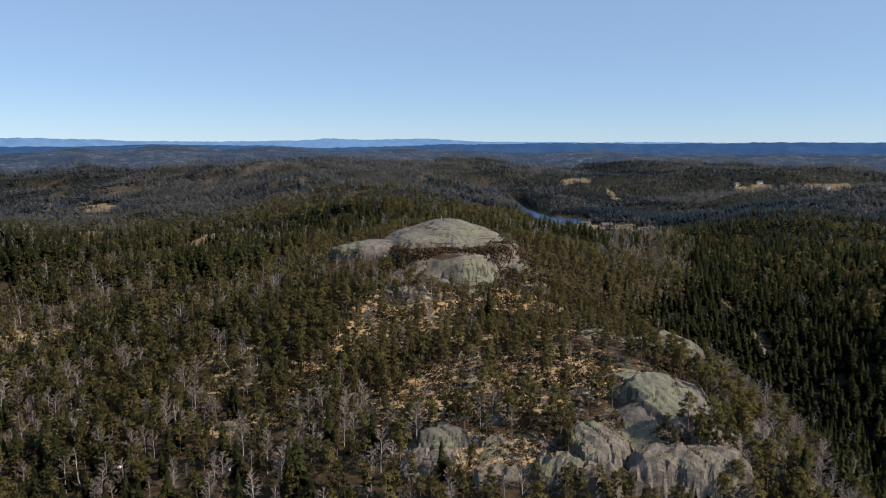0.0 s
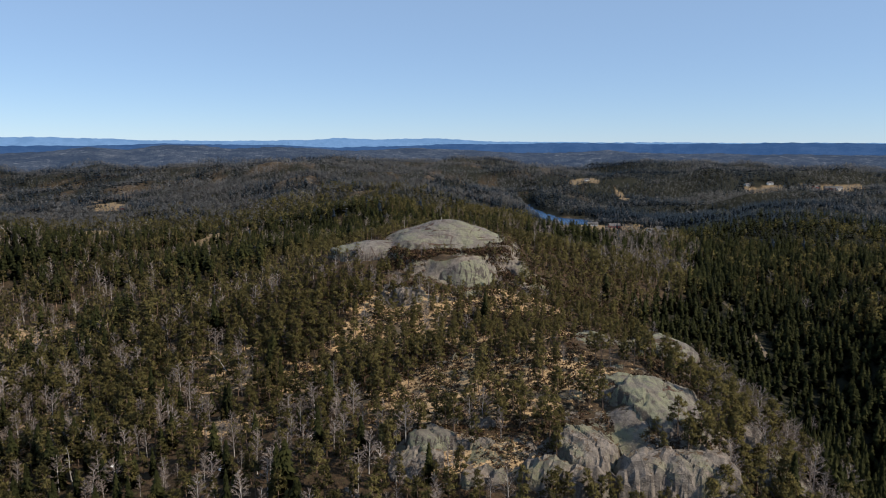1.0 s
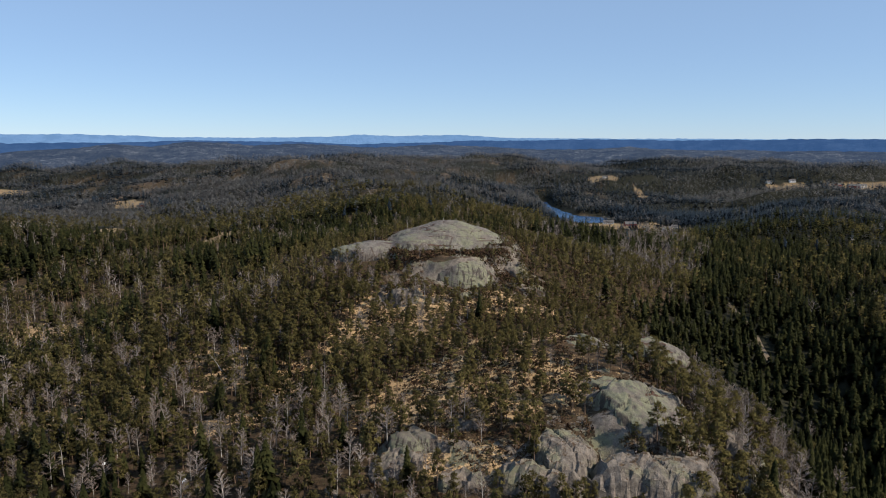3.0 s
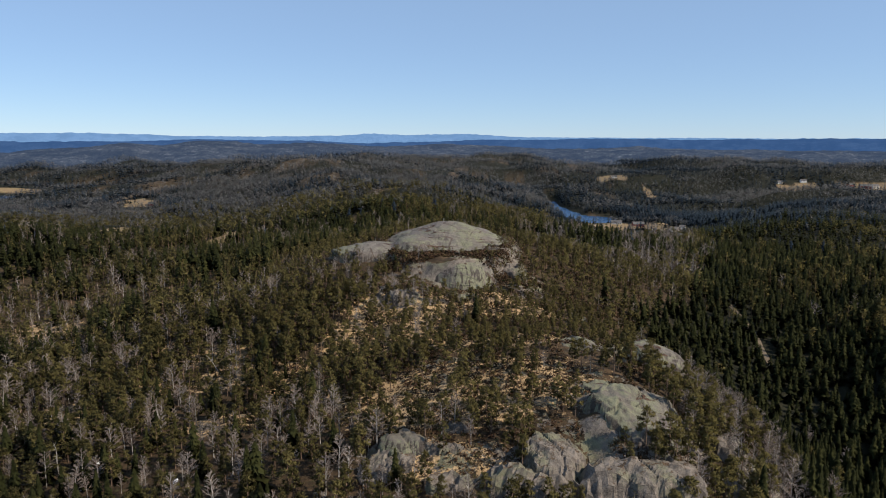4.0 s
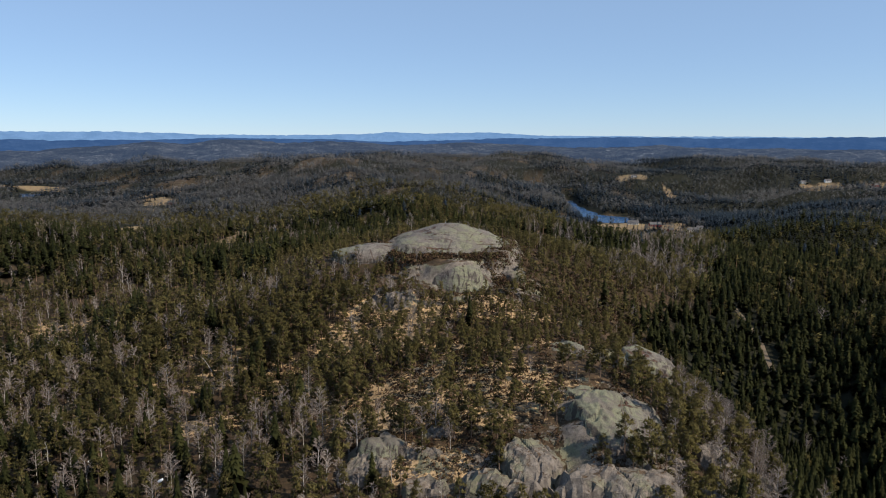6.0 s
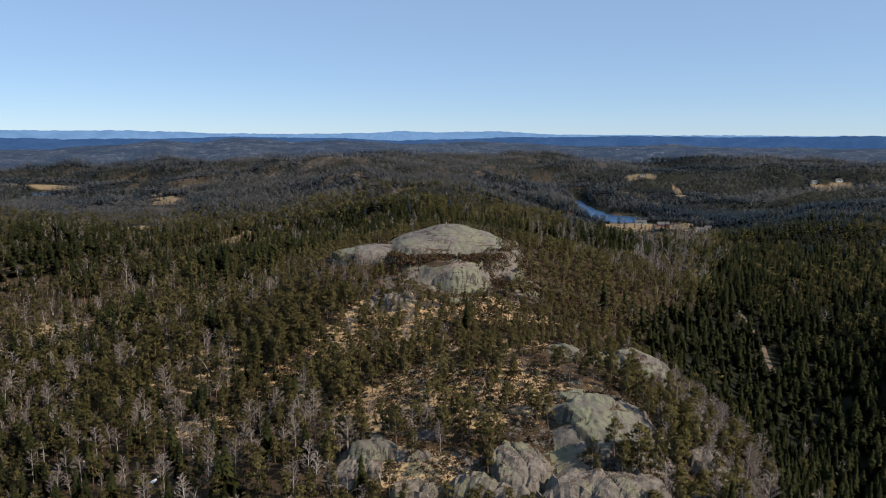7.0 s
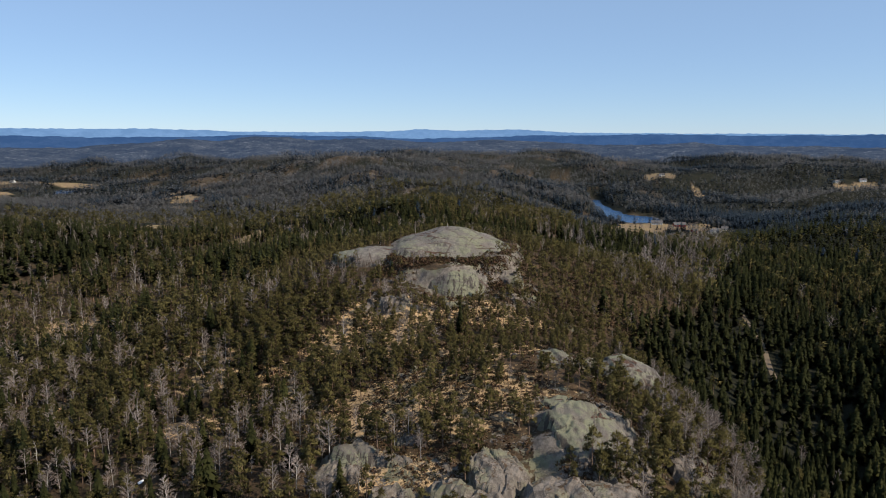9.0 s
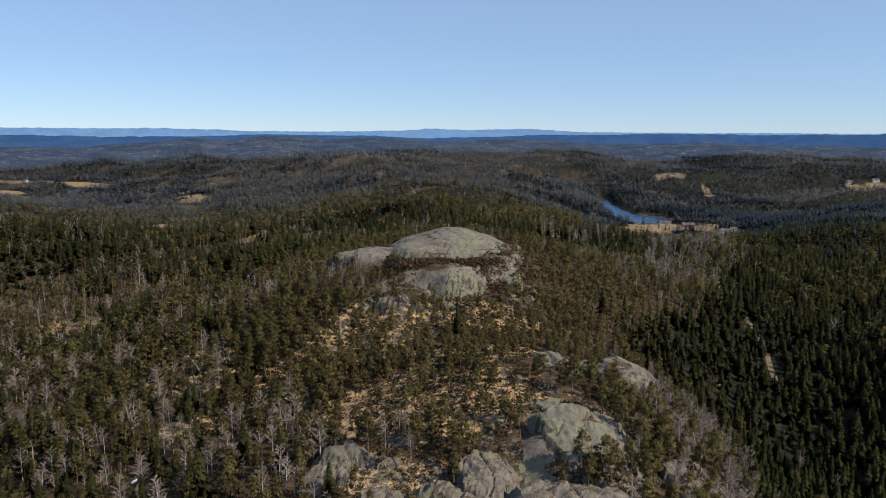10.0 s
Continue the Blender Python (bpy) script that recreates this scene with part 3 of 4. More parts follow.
# outcrops along the near edge of the ridge
def crag_mesh(name, rx, ry, h, seed, mat, step=2.0, cell=1.25, jag=0.6, front=0.0):
    """A broken crag: ledges and risers cut by joints, in flat facets; front makes the side towards -y steeper."""
    nx, ny = int(2 * rx / cell) + 1, int(2 * ry / cell) + 1
    vs = []
    rng = random.Random(seed)
    for i in range(ny):
        for j in range(nx):
            u, v = 2 * j / (nx - 1) - 1, 2 * i / (ny - 1) - 1
            x, y = u * rx + rng.uniform(-0.3, 0.3) * cell, v * ry + rng.uniform(-0.3, 0.3) * cell
            q = Vector((x, y, seed * 7.3))
            wob = 0.30 * noise.noise(q * 0.16) + 0.14 * noise.noise(q * 0.45)
            r = (abs(u) ** 2.6 + abs(v) ** 2.6) ** (1 / 2.6) + wob
            z = h * (1 - max(0.0, min(1.15, r)) ** (4.5 if v < front else 2.4))
            z += 0.9 * jag * noise.fractal(q * 0.22, 0.8, 2.1, 4)
            k = z / step + 0.8 * noise.noise(Vector((x * 0.10, y * 0.10, seed)))
            f = k - math.floor(k)
            z += step * ((min(1.0, max(0.0, (f - 0.25) / 0.3))) - f) * 0.75
            c = noise.voronoi(Vector((x * 0.17 + 0.1 * y, y * 0.08, seed * 1.9)))[0]
            z -= jag * 1.2 * max(0.0, 0.10 - (c[1] - c[0])) / 0.10
            b1 = Vector((x * 0.30 + y * 0.17, y * 0.30 - x * 0.17, seed)) + 0.35 * noise.noise_vector(q * 0.3)
            z += jag * (0.9 * noise.cell(b1) + 0.45 * noise.cell(b1 * 2.3))
            edge = max(abs(u), abs(v))
            vs.append((x, y, z - 3.0 * max(0.0, edge - 0.9) / 0.1))
    return mesh_object(name, vs, grid_faces(ny, nx), [mat], False)


def crag(x, y, z, turn, seed, label, rx, ry, h, **kw):
    ob = crag_mesh("rock_outcrop", rx, ry, h, seed, M_CRAG, **kw)
    ob.matrix_world = pose(x, y, z, 0, 0, turn)
    return tagged(ob, label, "rock", group="bare outcrops on the ridge")


def slab_rock(x, y, z, seed, label, rx, ry, h, fall=(0.0, 0.0), power=2.6, cell=0.5, mat=None):
    """A tilted sheet of smooth bare rock: worn top, a few low steps, edges that break off into the ground."""
    nx, ny = int(2.5 * rx / cell) + 1, int(2.5 * ry / cell) + 1
    rough = 0.15 if mat is None else 0.7
    vs = []
    for i in range(ny):
        for j in range(nx):
            u, v = (j / (nx - 1) * 2 - 1) * 1.25 * rx, (i / (ny - 1) * 2 - 1) * 1.25 * ry
            q = Vector((u, v, seed * 6.1))
            shift = noise.noise_vector(q * 0.16) * 2.4 + noise.noise_vector(q * 0.5) * 0.8
            r = math.hypot((u + shift.x) / rx, (v + shift.y) / ry)
            top = h * (1 - min(r, 1.0) ** power)
            step = (top + 0.16 * u + 0.12 * v) / 1.5 + 0.9 * noise.noise(q * 0.10)
            f = step - math.floor(step)
            top += 1.5 * (min(1.0, max(0.0, (f - 0.2) / 0.6)) - f) * 0.6
            top += 0.35 * noise.noise(q * 0.22) + 0.22 * noise.fractal(q * 0.6, 0.9, 2.0, 4)
            joint = noise.noise(Vector((0.12 * (u + 0.4 * v), 0.05 * (v - 0.4 * u), seed)))
            top -= 1.0 * max(0.0, 0.05 - abs(joint)) / 0.05
            edge = max(0.0, r - 0.96)
            b1 = Vector((u * 0.30 + v * 0.17, v * 0.30 - u * 0.17, seed)) + 0.35 * noise.noise_vector(q * 0.3)
            rim = min(1.0, max(0.0, (r - 0.72) * 4))
            drop = min(8.0, 26.0 * edge)
            if mat is not None:
                k = drop / 1.7 + 0.5 * noise.noise(q * 0.2)
                drop = max(0.0, 1.7 * (math.floor(k) + max(0.0, (k - math.floor(k) - 0.6) / 0.4)))
            block = rough * (rim * (1.3 * noise.cell(b1) + 0.7 * noise.cell(b1 * 2.3)) + 0.25 * noise.cell(b1 * 1.4))
            vs.append((u, v, fall[0] * u + fall[1] * v + top + block - drop))
    ob = mesh_object("rock_slab", vs, grid_faces(ny, nx), [mat or M_SLAB], mat is None)
    ob.matrix_world = pose(x, y, z)
    return tagged(ob, label, "rock", group="bare outcrops on the ridge")


slab_rock(68, 186, 108.4, 11, "large smooth grey-green slab tilted towards the valley", 13, 14, 3.0, (-0.28, 0.27))
slab_rock(62, 200, 109.4, 12, "pale worn rock slab with heather tufts", 10, 6.5, 1.8, (-0.12, 0.12))
slab_rock(83, 237, 109.6, 13, "rounded pale rock hump near the ridge edge", 11, 9, 3.2, (-0.22, 0.20))
slab_rock(57, 240, 110.8, 14, "smooth grey rock slab between pines", 10, 6.5, 2.4, (0.02, 0.16))
crag(58, 190, 103.2, 10, 38, "pale pinkish cracked rock bench with heather", 6.5, 12, 3.4, cell=0.7, jag=0.5)
crag(68, 240, 107.3, 12, 15, "grey rock hump with brown moss", 7, 4.5, 5.0, jag=0.5)
crag(43, 241, 106.5, 0, 16, "dark blocky boulder beside a pine", 3.6, 3.0, 5.0, cell=0.5)
crag(12.5, 232, 104.5, 10, 17, "square grey boulder in dry grass", 3.8, 3.0, 3.4, cell=0.45, jag=0.5)
crag(7, 234, 104.5, 40, 18, "small split boulder in dry grass", 2.6, 2.2, 2.8, cell=0.45, jag=0.5)
slab_rock(2, 174, 102.6, 19, "flat-topped green-grey slab above the cliff", 8.5, 5.5, 2.4, (0.02, 0.18))
slab_rock(-2, 167, 99.4, 20, "tilted grey rock slab with purple stains", 7.5, 5.5, 1.8, (0.22, 0.45), mat=M_CRAG)
crag(14, 174, 99.5, 5, 31, "low broken grey rock with dry grass", 6, 4, 4.0, cell=0.6)
slab_rock(42, 169, 104.6, 21, "angular grey slab with a shaded edge", 7, 8, 2.2, (-0.16, 0.20), mat=M_CRAG)
slab_rock(65, 163, 102.6, 41, "grey slab leaning over the broken cliff", 8.5, 5.5, 2.0, (0.0, 0.15), mat=M_CRAG)
crag(57, 164, 95.0, 5, 22, "broken grey cliff with deep vertical cracks", 12, 7.5, 9.6, front=0.3, jag=0.75)
crag(72, 166, 94.5, -16, 23, "broken grey cliff with a deep shaded cleft", 9, 8, 9.6, front=0.3, jag=0.75)
crag(34, 161, 94.5, -8, 24, "low grey cliff with ledges", 13, 7, 9.0, front=0.3, jag=0.75)
crag(15, 163, 93.0, 10, 25, "low grey cliff with fallen blocks", 10, 6, 6.8, front=0.3, jag=0.7)
crag(-14, 160, 91.0, -20, 32, "pale tumbled blocks among young pines", 8, 5, 4.5, jag=0.65)
crag(91, 195, 93.5, 12, 26, "steep brown-grey cliff edge above the valley", 5.5, 13, 8.0)
crag(97, 221, 95.5, -6, 27, "steep grey cliff edge above the valley", 5.5, 10, 7.0)
crag(88, 176, 88.0, 30, 33, "steep shaded cliff end above bare trees", 6, 8, 9.0, jag=0.75)
crag(16, 184, 101.6, 0, 28, "low grey rock in dry grass", 4.5, 3, 3.2, cell=0.5, jag=0.5)
crag(30, 193, 102.5, 30, 29, "low cracked rock in heather", 4, 2.5, 2.8, cell=0.5, jag=0.5)
crag(-14, 292, 115.0, 10, 34, "pale scree blocks below the summit slab", 9, 5, 4.5, jag=0.6)
crag(-34, 300, 111.0, -15, 35, "grey broken outcrop between pines", 7, 5, 4.5, jag=0.6)
crag(14, 296, 111.0, 5, 36, "pinkish grey broken rock below the slab", 8, 5, 5.5, jag=0.6)
crag(62, 300, 103.0, -25, 37, "grey rock face on the wooded flank", 7, 5, 5.0, jag=0.6)


# ---- trees ----
class Soup:
    """Collects triangles with a material index."""

    def __init__(self):
        self.v, self.f, self.m = [], [], []

    def tri(self, a, b, c, m):
        k = len(self.v)
        self.v += [tuple(a), tuple(b), tuple(c)]
        self.f.append((k, k + 1, k + 2))
        self.m.append(m)

    def tube(self, pts, radii, sides, m):
        if sides < 3:
            return
        k = len(self.v)
        for p, r in zip(pts, radii):
            for s in range(sides):
                a = 2 * math.pi * s / sides
                self.v.append((p[0] + r * math.cos(a), p[1] + r * math.sin(a), p[2]))
        for i in range(len(pts) - 1):
            for s in range(sides):
                a, b = k + i * sides + s, k + i * sides + (s + 1) % sides
                self.f += [(a, b, b + sides), (a, b + sides, a + sides)]
                self.m += [m, m]

    def arrays(self):
        return np.array(self.v, float), np.array(self.f, int), np.array(self.m, int)


def ball(rng):
    while True:
        p = Vector((rng.uniform(-1, 1), rng.uniform(-1, 1), rng.uniform(-1, 1)))
        if 0.05 < p.length < 1:
            return p


def spruce(rng, layers, per, sides, blades=2):
    """A spruce 1 high: whorls of drooping boughs round a straight trunk."""
    s = Soup()
    s.tube([(0, 0, -0.06), (0, 0, 0.5), (0, 0, 0.97)], (0.014, 0.009, 0.002), sides, 0)
    wide = rng.uniform(0.15, 0.215)
    for i in range(layers):
        f = 0.10 + 0.88 * (i / layers) ** 0.95
        reach = wide * (1 - f) ** 0.75 * rng.uniform(0.8, 1.15) + 0.012
        n = max(3, round(per * (1 - 0.45 * f)))
        start = rng.uniform(0, 6.28)
        for j in range(n):
            a = start + 6.283 * j / n + rng.uniform(-0.3, 0.3)
            r = reach * rng.uniform(0.65, 1.25)
            d, e = Vector((math.cos(a), math.sin(a), 0)), Vector((-math.sin(a), math.cos(a), 0))
            root = Vector((0, 0, f + 0.05 + 0.2 * r))
            tip = d * r + Vector((0, 0, f - rng.uniform(0.15, 0.6) * r))
            w = ((0.22 if blades == 2 else 0.55) * r + 0.010) * rng.uniform(0.6, 1.25)
            mid = d * (0.6 * r) + Vector((0, 0, f - 0.02 * r))
            drop = Vector((0, 0, -0.30 * w))
            if blades == 2:
                s.tri(root, mid + e * w + drop, tip, 1)
                s.tri(root, tip, mid - e * w + drop, 1)
            else:
                s.tri(root, tip + e * w, tip - e * w, 1)
    s.tri((0.008, 0, 0.9), (-0.008, 0.006, 0.9), (0, 0, 1.0), 1)
    return s.arrays()


def pine(rng, clumps, per, sides, size):
    """A Scots pine 1 high: bare lower trunk, crooked limbs and loose clumps of needles."""
    s = Soup()
    bx, by = rng.uniform(-0.03, 0.03), rng.uniform(-0.03, 0.03)
    s.tube([(0, 0, -0.06), (bx, by, 0.45), (bx * 0.3, by * 0.3, 0.92)], (0.017, 0.012, 0.004), sides, 0)
    low, wide = rng.uniform(0.22, 0.42), rng.uniform(0.16, 0.24)
    for i in range(clumps):
        f = low + (0.98 - low) * (i + 0.5) / clumps
        a = i * 2.4 + rng.uniform(-0.7, 0.7)
        u = (f - low) / (1 - low)
        r = wide * (0.80 + 0.35 * u) * (1.03 - u) ** 0.65 * rng.uniform(0.5, 1.3)
        c = Vector((math.cos(a) * r + bx * 0.5, math.sin(a) * r + by * 0.5, f))
        if sides > 3:
            root = Vector((bx * 0.6, by * 0.6, f - 0.05))
            s.tri(root, root + Vector((0, 0, 0.012)), c, 0)
        for k in range(per):
            p = ball(rng)
            q = c + Vector((p.x * size * 1.15, p.y * size * 1.15, p.z * size * 0.75))
            g = size * rng.uniform(0.40, 0.85) * (1.0 if sides > 3 else 1.25)
            t1 = (ball(rng) + 0.8 * p + Vector((0, 0, 0.35))).normalized()
            t2 = t1.cross(ball(rng)).normalized() * g * 0.34
            s.tri(q - t1 * g * 0.5 + t2, q - t1 * g * 0.5 - t2, q + t1 * g, 1)
    return s.arrays()


def birch(rng, limbs, twigs, sides, thick):
    """A leafless birch 1 high: pale trunk, rising limbs and fine twigs."""
    s = Soup()
    bx, by = rng.uniform(-0.06, 0.06), rng.uniform(-0.06, 0.06)

    def stem(f):
        return Vector((bx * f * f, by * f * f, f))

    s.tube([stem(f) for f in (-0.06, 0.3, 0.62, 0.97)], (0.0125, 0.010, 0.006, 0.001), sides, 0)
    for i in range(limbs):
        f = 0.25 + 0.68 * (i + rng.random()) / limbs
        a = i * 2.4 + rng.uniform(-0.6, 0.6)
        ln = (0.30 - 0.20 * abs(f - 0.45)) * (1.08 - f) ** 0.45 * rng.uniform(0.6, 1.15)
        d = Vector((math.cos(a), math.sin(a), rng.uniform(0.55, 1.3))).normalized()
        e = d.cross(Vector((0, 0, 1))).normalized()
        r0 = stem(f)
        tip = r0 + d * ln
        w = thick * 1.3
        s.tri(r0 + e * w, r0 - e * w, tip, 0 if i % 3 == 0 else 1)
        for k in range(twigs):
            q = r0 + d * ln * rng.uniform(0.3, 0.95)
            g = (d + ball(rng) * 0.9).normalized()
            h = g.cross(ball(rng)).normalized() * thick * rng.uniform(0.7, 1.1)
            s.tri(q + h, q - h, q + g * ln * rng.uniform(0.3, 0.6), 1)
    return s.arrays()


MAKERS = {
    "pine": (lambda r: pine(r, 13, 32, 5, 0.074), lambda r: pine(r, 9, 9, 3, 0.10), lambda r: pine(r, 6, 4, 0, 0.14), lambda r: pine(r, 4, 3, 0, 0.18)),
    "spruce": (lambda r: spruce(r, 22, 13, 5), lambda r: spruce(r, 12, 6, 3, 1), lambda r: spruce(r, 6, 4, 0, 1), lambda r: spruce(r, 4, 3, 0, 1)),
    "birch": (lambda r: birch(r, 26, 22, 5, 0.0043), lambda r: birch(r, 15, 8, 3, 0.010), lambda r: birch(r, 8, 2, 0, 0.020), lambda r: birch(r, 5, 1, 0, 0.03)),
}
# distant trees: foliage with the haze already in its colour
FAR_MATS = {"pine": (M_PINE_BARK, M_HAZED_PINE), "spruce": (M_SPRUCE_BARK, M_HAZED_SPRUCE), "birch": (M_FAR_BIRCH_BARK, M_HAZED_TWIG)}
MATS = {"pine": (M_PINE_BARK, M_PINE), "spruce": (M_SPRUCE_BARK, M_SPRUCE), "birch": (M_BIRCH_BARK, M_TWIG)}


def puffed(tree, seed):
    """Adds to a tree's arrays the soft outward normals of its crown, one for each vertex, a little ruffled leaf by leaf."""
    v, f, m = tree
    rng = np.random.default_rng(seed)
    n = np.stack([v[:, 0], v[:, 1], 0.55 * (v[:, 2] - 0.55)], -1)
    n = n / (np.linalg.norm(n, axis=1, keepdims=True) + 1e-6) + (0, 0, 0.5)
    ruffle = np.zeros_like(v)
    ruffle[f] = rng.normal(0, 0.34, (len(f), 1, 3))
    n = n + ruffle
    return v, f, m, n / np.linalg.norm(n, axis=1, keepdims=True)


VARIANTS = {kind: [[puffed(make(random.Random(100 * lod + v)), v) for v in range(6)] for lod, make in enumerate(makers)] for kind, makers in MAKERS.items()}


def scatter(r0, r1, step, seed):
    """Jittered places between two distances, in the wedge of land that lies ahead."""
    rng = np.random.default_rng(seed)
    xs, ys = np.arange(-r1, r1, step), np.arange(60, r1, step)
    A, B = np.meshgrid(xs, ys)
    x = (A + rng.uniform(-0.5, 0.5, A.shape) * step * 1.1).ravel()
    y = (B + rng.uniform(-0.5, 0.5, A.shape) * step * 1.1).ravel()
    d = np.hypot(x, y)
    az = np.degrees(np.arctan2(x, y))
    keep = (d >= r0) & (d < r1) & (az > -46) & (az < np.where(d < 400, 48, 41))
    return x[keep], y[keep], rng


def place(x, y, rng):
    """Which places bear a tree, of which kind and height."""
    stone = np.clip(blob(x, y, BARE) * 2 + 0.5, 0, 1)
    meadow = np.clip(blob(x, y, MEADOW) * 2 + 0.5, 0, 1)
    clump = layered(x, y, 30, 61, 3)
    dens = np.where((x < 100) & (y < 760) & ~((x > -60) & (y < 300)), 0.88, 1.0) + clump * 0.8 - (np.where(y > 255, 0.14, 0.42) * meadow + np.where((x > 8) & (y < 215), 0.40, 0.2) * stone) * np.where((y < 176) & (x < 8), 0.45, 1.0)
    dome_in = blob(x, y, ((2, 366, 31, 33, 0.0), (-13, 346, 14, 17, 0.0), (-36, 343, 15, 10, 0.0), (8, 309, 17, 9, 0), (-44, 346, 14, 15, 0), (66, 186, 12, 13, 0), (62, 203, 10, 7, 0), (82, 236, 10, 8, 0), (57, 239, 9, 6, 0), (43, 168, 8, 9, 0), (65, 163, 9, 5, 0), (33, 160, 9, 5, 0), (56, 163, 10, 5, 0), (-2, 168, 7, 5, 0), (15, 163, 7, 4, 0),
                         (67, 240, 7, 4, 0), (2, 172, 7, 4, 0), (-4, 166, 6, 4, 0), (46, 179, 8, 8, 0), (55, 170, 7, 4, 0), (58, 189, 5, 10, 0)))
    dens = np.where(dome_in > 0, 0.0, dens)
    dens = dens - 0.62 * openings(x, y)
    dens = np.where(field_mask(x, y) > 0.0, dens * 0.10, dens)
    for parts in (LAKE, POND):
        dens = np.where(blob(x, y, parts) + layered(x, y, 60, 33, 3) * 0.35 > -0.12, 0.0, dens)
    track = np.abs(x - track_x(y))
    dens = np.where((track < 2.0) & (y > 328) & (y < 402), 0.0, dens)
    dens = np.where(blob(x, y, ((245, 612, 42, 24, 0.5),)) > 0, dens * 0.35, dens)
    ledge = blob(x, y, LEDGE) > -0.05
    dens = np.where(ledge, dens * 0.8, dens)
    dens = np.where(blob(x, y, ((68, 228, 28, 11, 0.0),)) > 0, dens * 0.30, dens)
    dens = np.where(x > np.interp(y, VALLEY_Y, VALLEY_X), np.maximum(dens, 0.0) * 1.25, dens)
    slope_wood = blob(x, y, ((67, 362, 42, 64, 0.0),)) > 0
    dens = np.where(slope_wood & (dome_in <= 0), np.maximum(dens, 0.95), dens)
    dens = np.where((np.abs(x - 2) < 34) & (y > 322) & (y < 340) & (dome_in <= 0), 0.85, dens)
    keep = rng.random(len(x)) < dens
    x, y = x[keep], y[keep]
    ridge = np.exp(-((x - 30) / 62) ** 2) * (y < 420) + np.exp(-((x + 40) / 120) ** 2) * np.exp(-((y - 380) / 120) ** 2)
    foot = np.interp(y, VALLEY_Y, VALLEY_X)
    valley = np.clip((x - foot + 18) / 22, 0, 1) * (y < 1250)
    brow = np.clip((x - 60) / 30, 0, 1) * (1 - valley) * (y > 400) * (y < 620)
    flank = np.exp(-((x - 108) / 13) ** 2) * (y > 150) * (y < 262) + 0.3 * np.exp(-((x - 130) / 30) ** 2) * np.exp(-((y - 450) / 40) ** 2)
    n1, n2 = layered(x, y, 55, 71, 3), layered(x, y, 120, 81, 3)
    out = np.clip((np.hypot(x, y) - 280) / 150, 0, 1)
    n4 = (layered(x, y, 380, 97, 3) + 1.3 * layered(x, y, 110, 57, 2)) * out
    w_pine = 0.75 + 0.9 * ridge - 0.80 * valley + 0.5 * n2 + 1.1 * n4 + 0.25 * (y > 420) * (x < 60)
    w_spruce = 0.26 - 0.30 * brow + 0.30 * (np.hypot(x, y) > 640) * (x > -60) + 0.30 * (x < -25) * (y < 300) + 0.5 * np.exp(-((x + 150) / 70) ** 2 - ((y - 640) / 130) ** 2) + 1.5 * valley - 0.9 * ridge - 0.5 * n2 - 1.5 * n4
    w_birch = 0.25 + 0.40 * brow + 0.9 * np.exp(-((x - 205) / 38) ** 2 - ((y - 700) / 130) ** 2) - 0.22 * (np.hypot(x, y) > 640) + 0.20 * (x < 0) * (y < 330) + 1.6 * flank + 0.75 * n1 + 0.5 * layered(x, y, 90, 47, 2) * out - 0.30 * ridge - 0.50 * valley * (flank < 0.2)
    w_spruce = w_spruce - 2.5 * (x > 8) * (x < 92) * (y < 260)
    w = np.clip(np.stack([w_pine, w_spruce, w_birch]), 0.01, None)
    w = np.cumsum(w / w.sum(0), 0)
    u = rng.random(len(x))
    kind = (u > w[0]).astype(int) + (u > w[1]).astype(int)
    kind = np.where((kind == 1) & (x > 8) & (x < 92) & (y < 262), 0, kind)
    tall = np.array([11.0, 13.5, 12.5])[kind] * (0.35 + 0.87 * rng.random(len(x)) ** 0.6)
    tall *= 1 + 0.5 * layered(x, y, 70, 37, 2)
    tall *= 1 - 0.30 * np.clip(ridge, 0, 1) * (kind != 1)
    tall *= 1 - 0.14 * valley * (kind == 1)
    tall *= np.where((np.abs(x + 190) < 32) & (np.abs(y - 505) < 42), 0.5, 1.0)
    tall *= np.where((np.abs(x - 235) < 95) & (np.abs(y - 960) < 90), 0.6, 1.0)
    tall *= np.where((np.abs(x - 2) < 34) & (y > 322) & (y < 340), 0.55, 1.0)
    return x, y, kind, tall


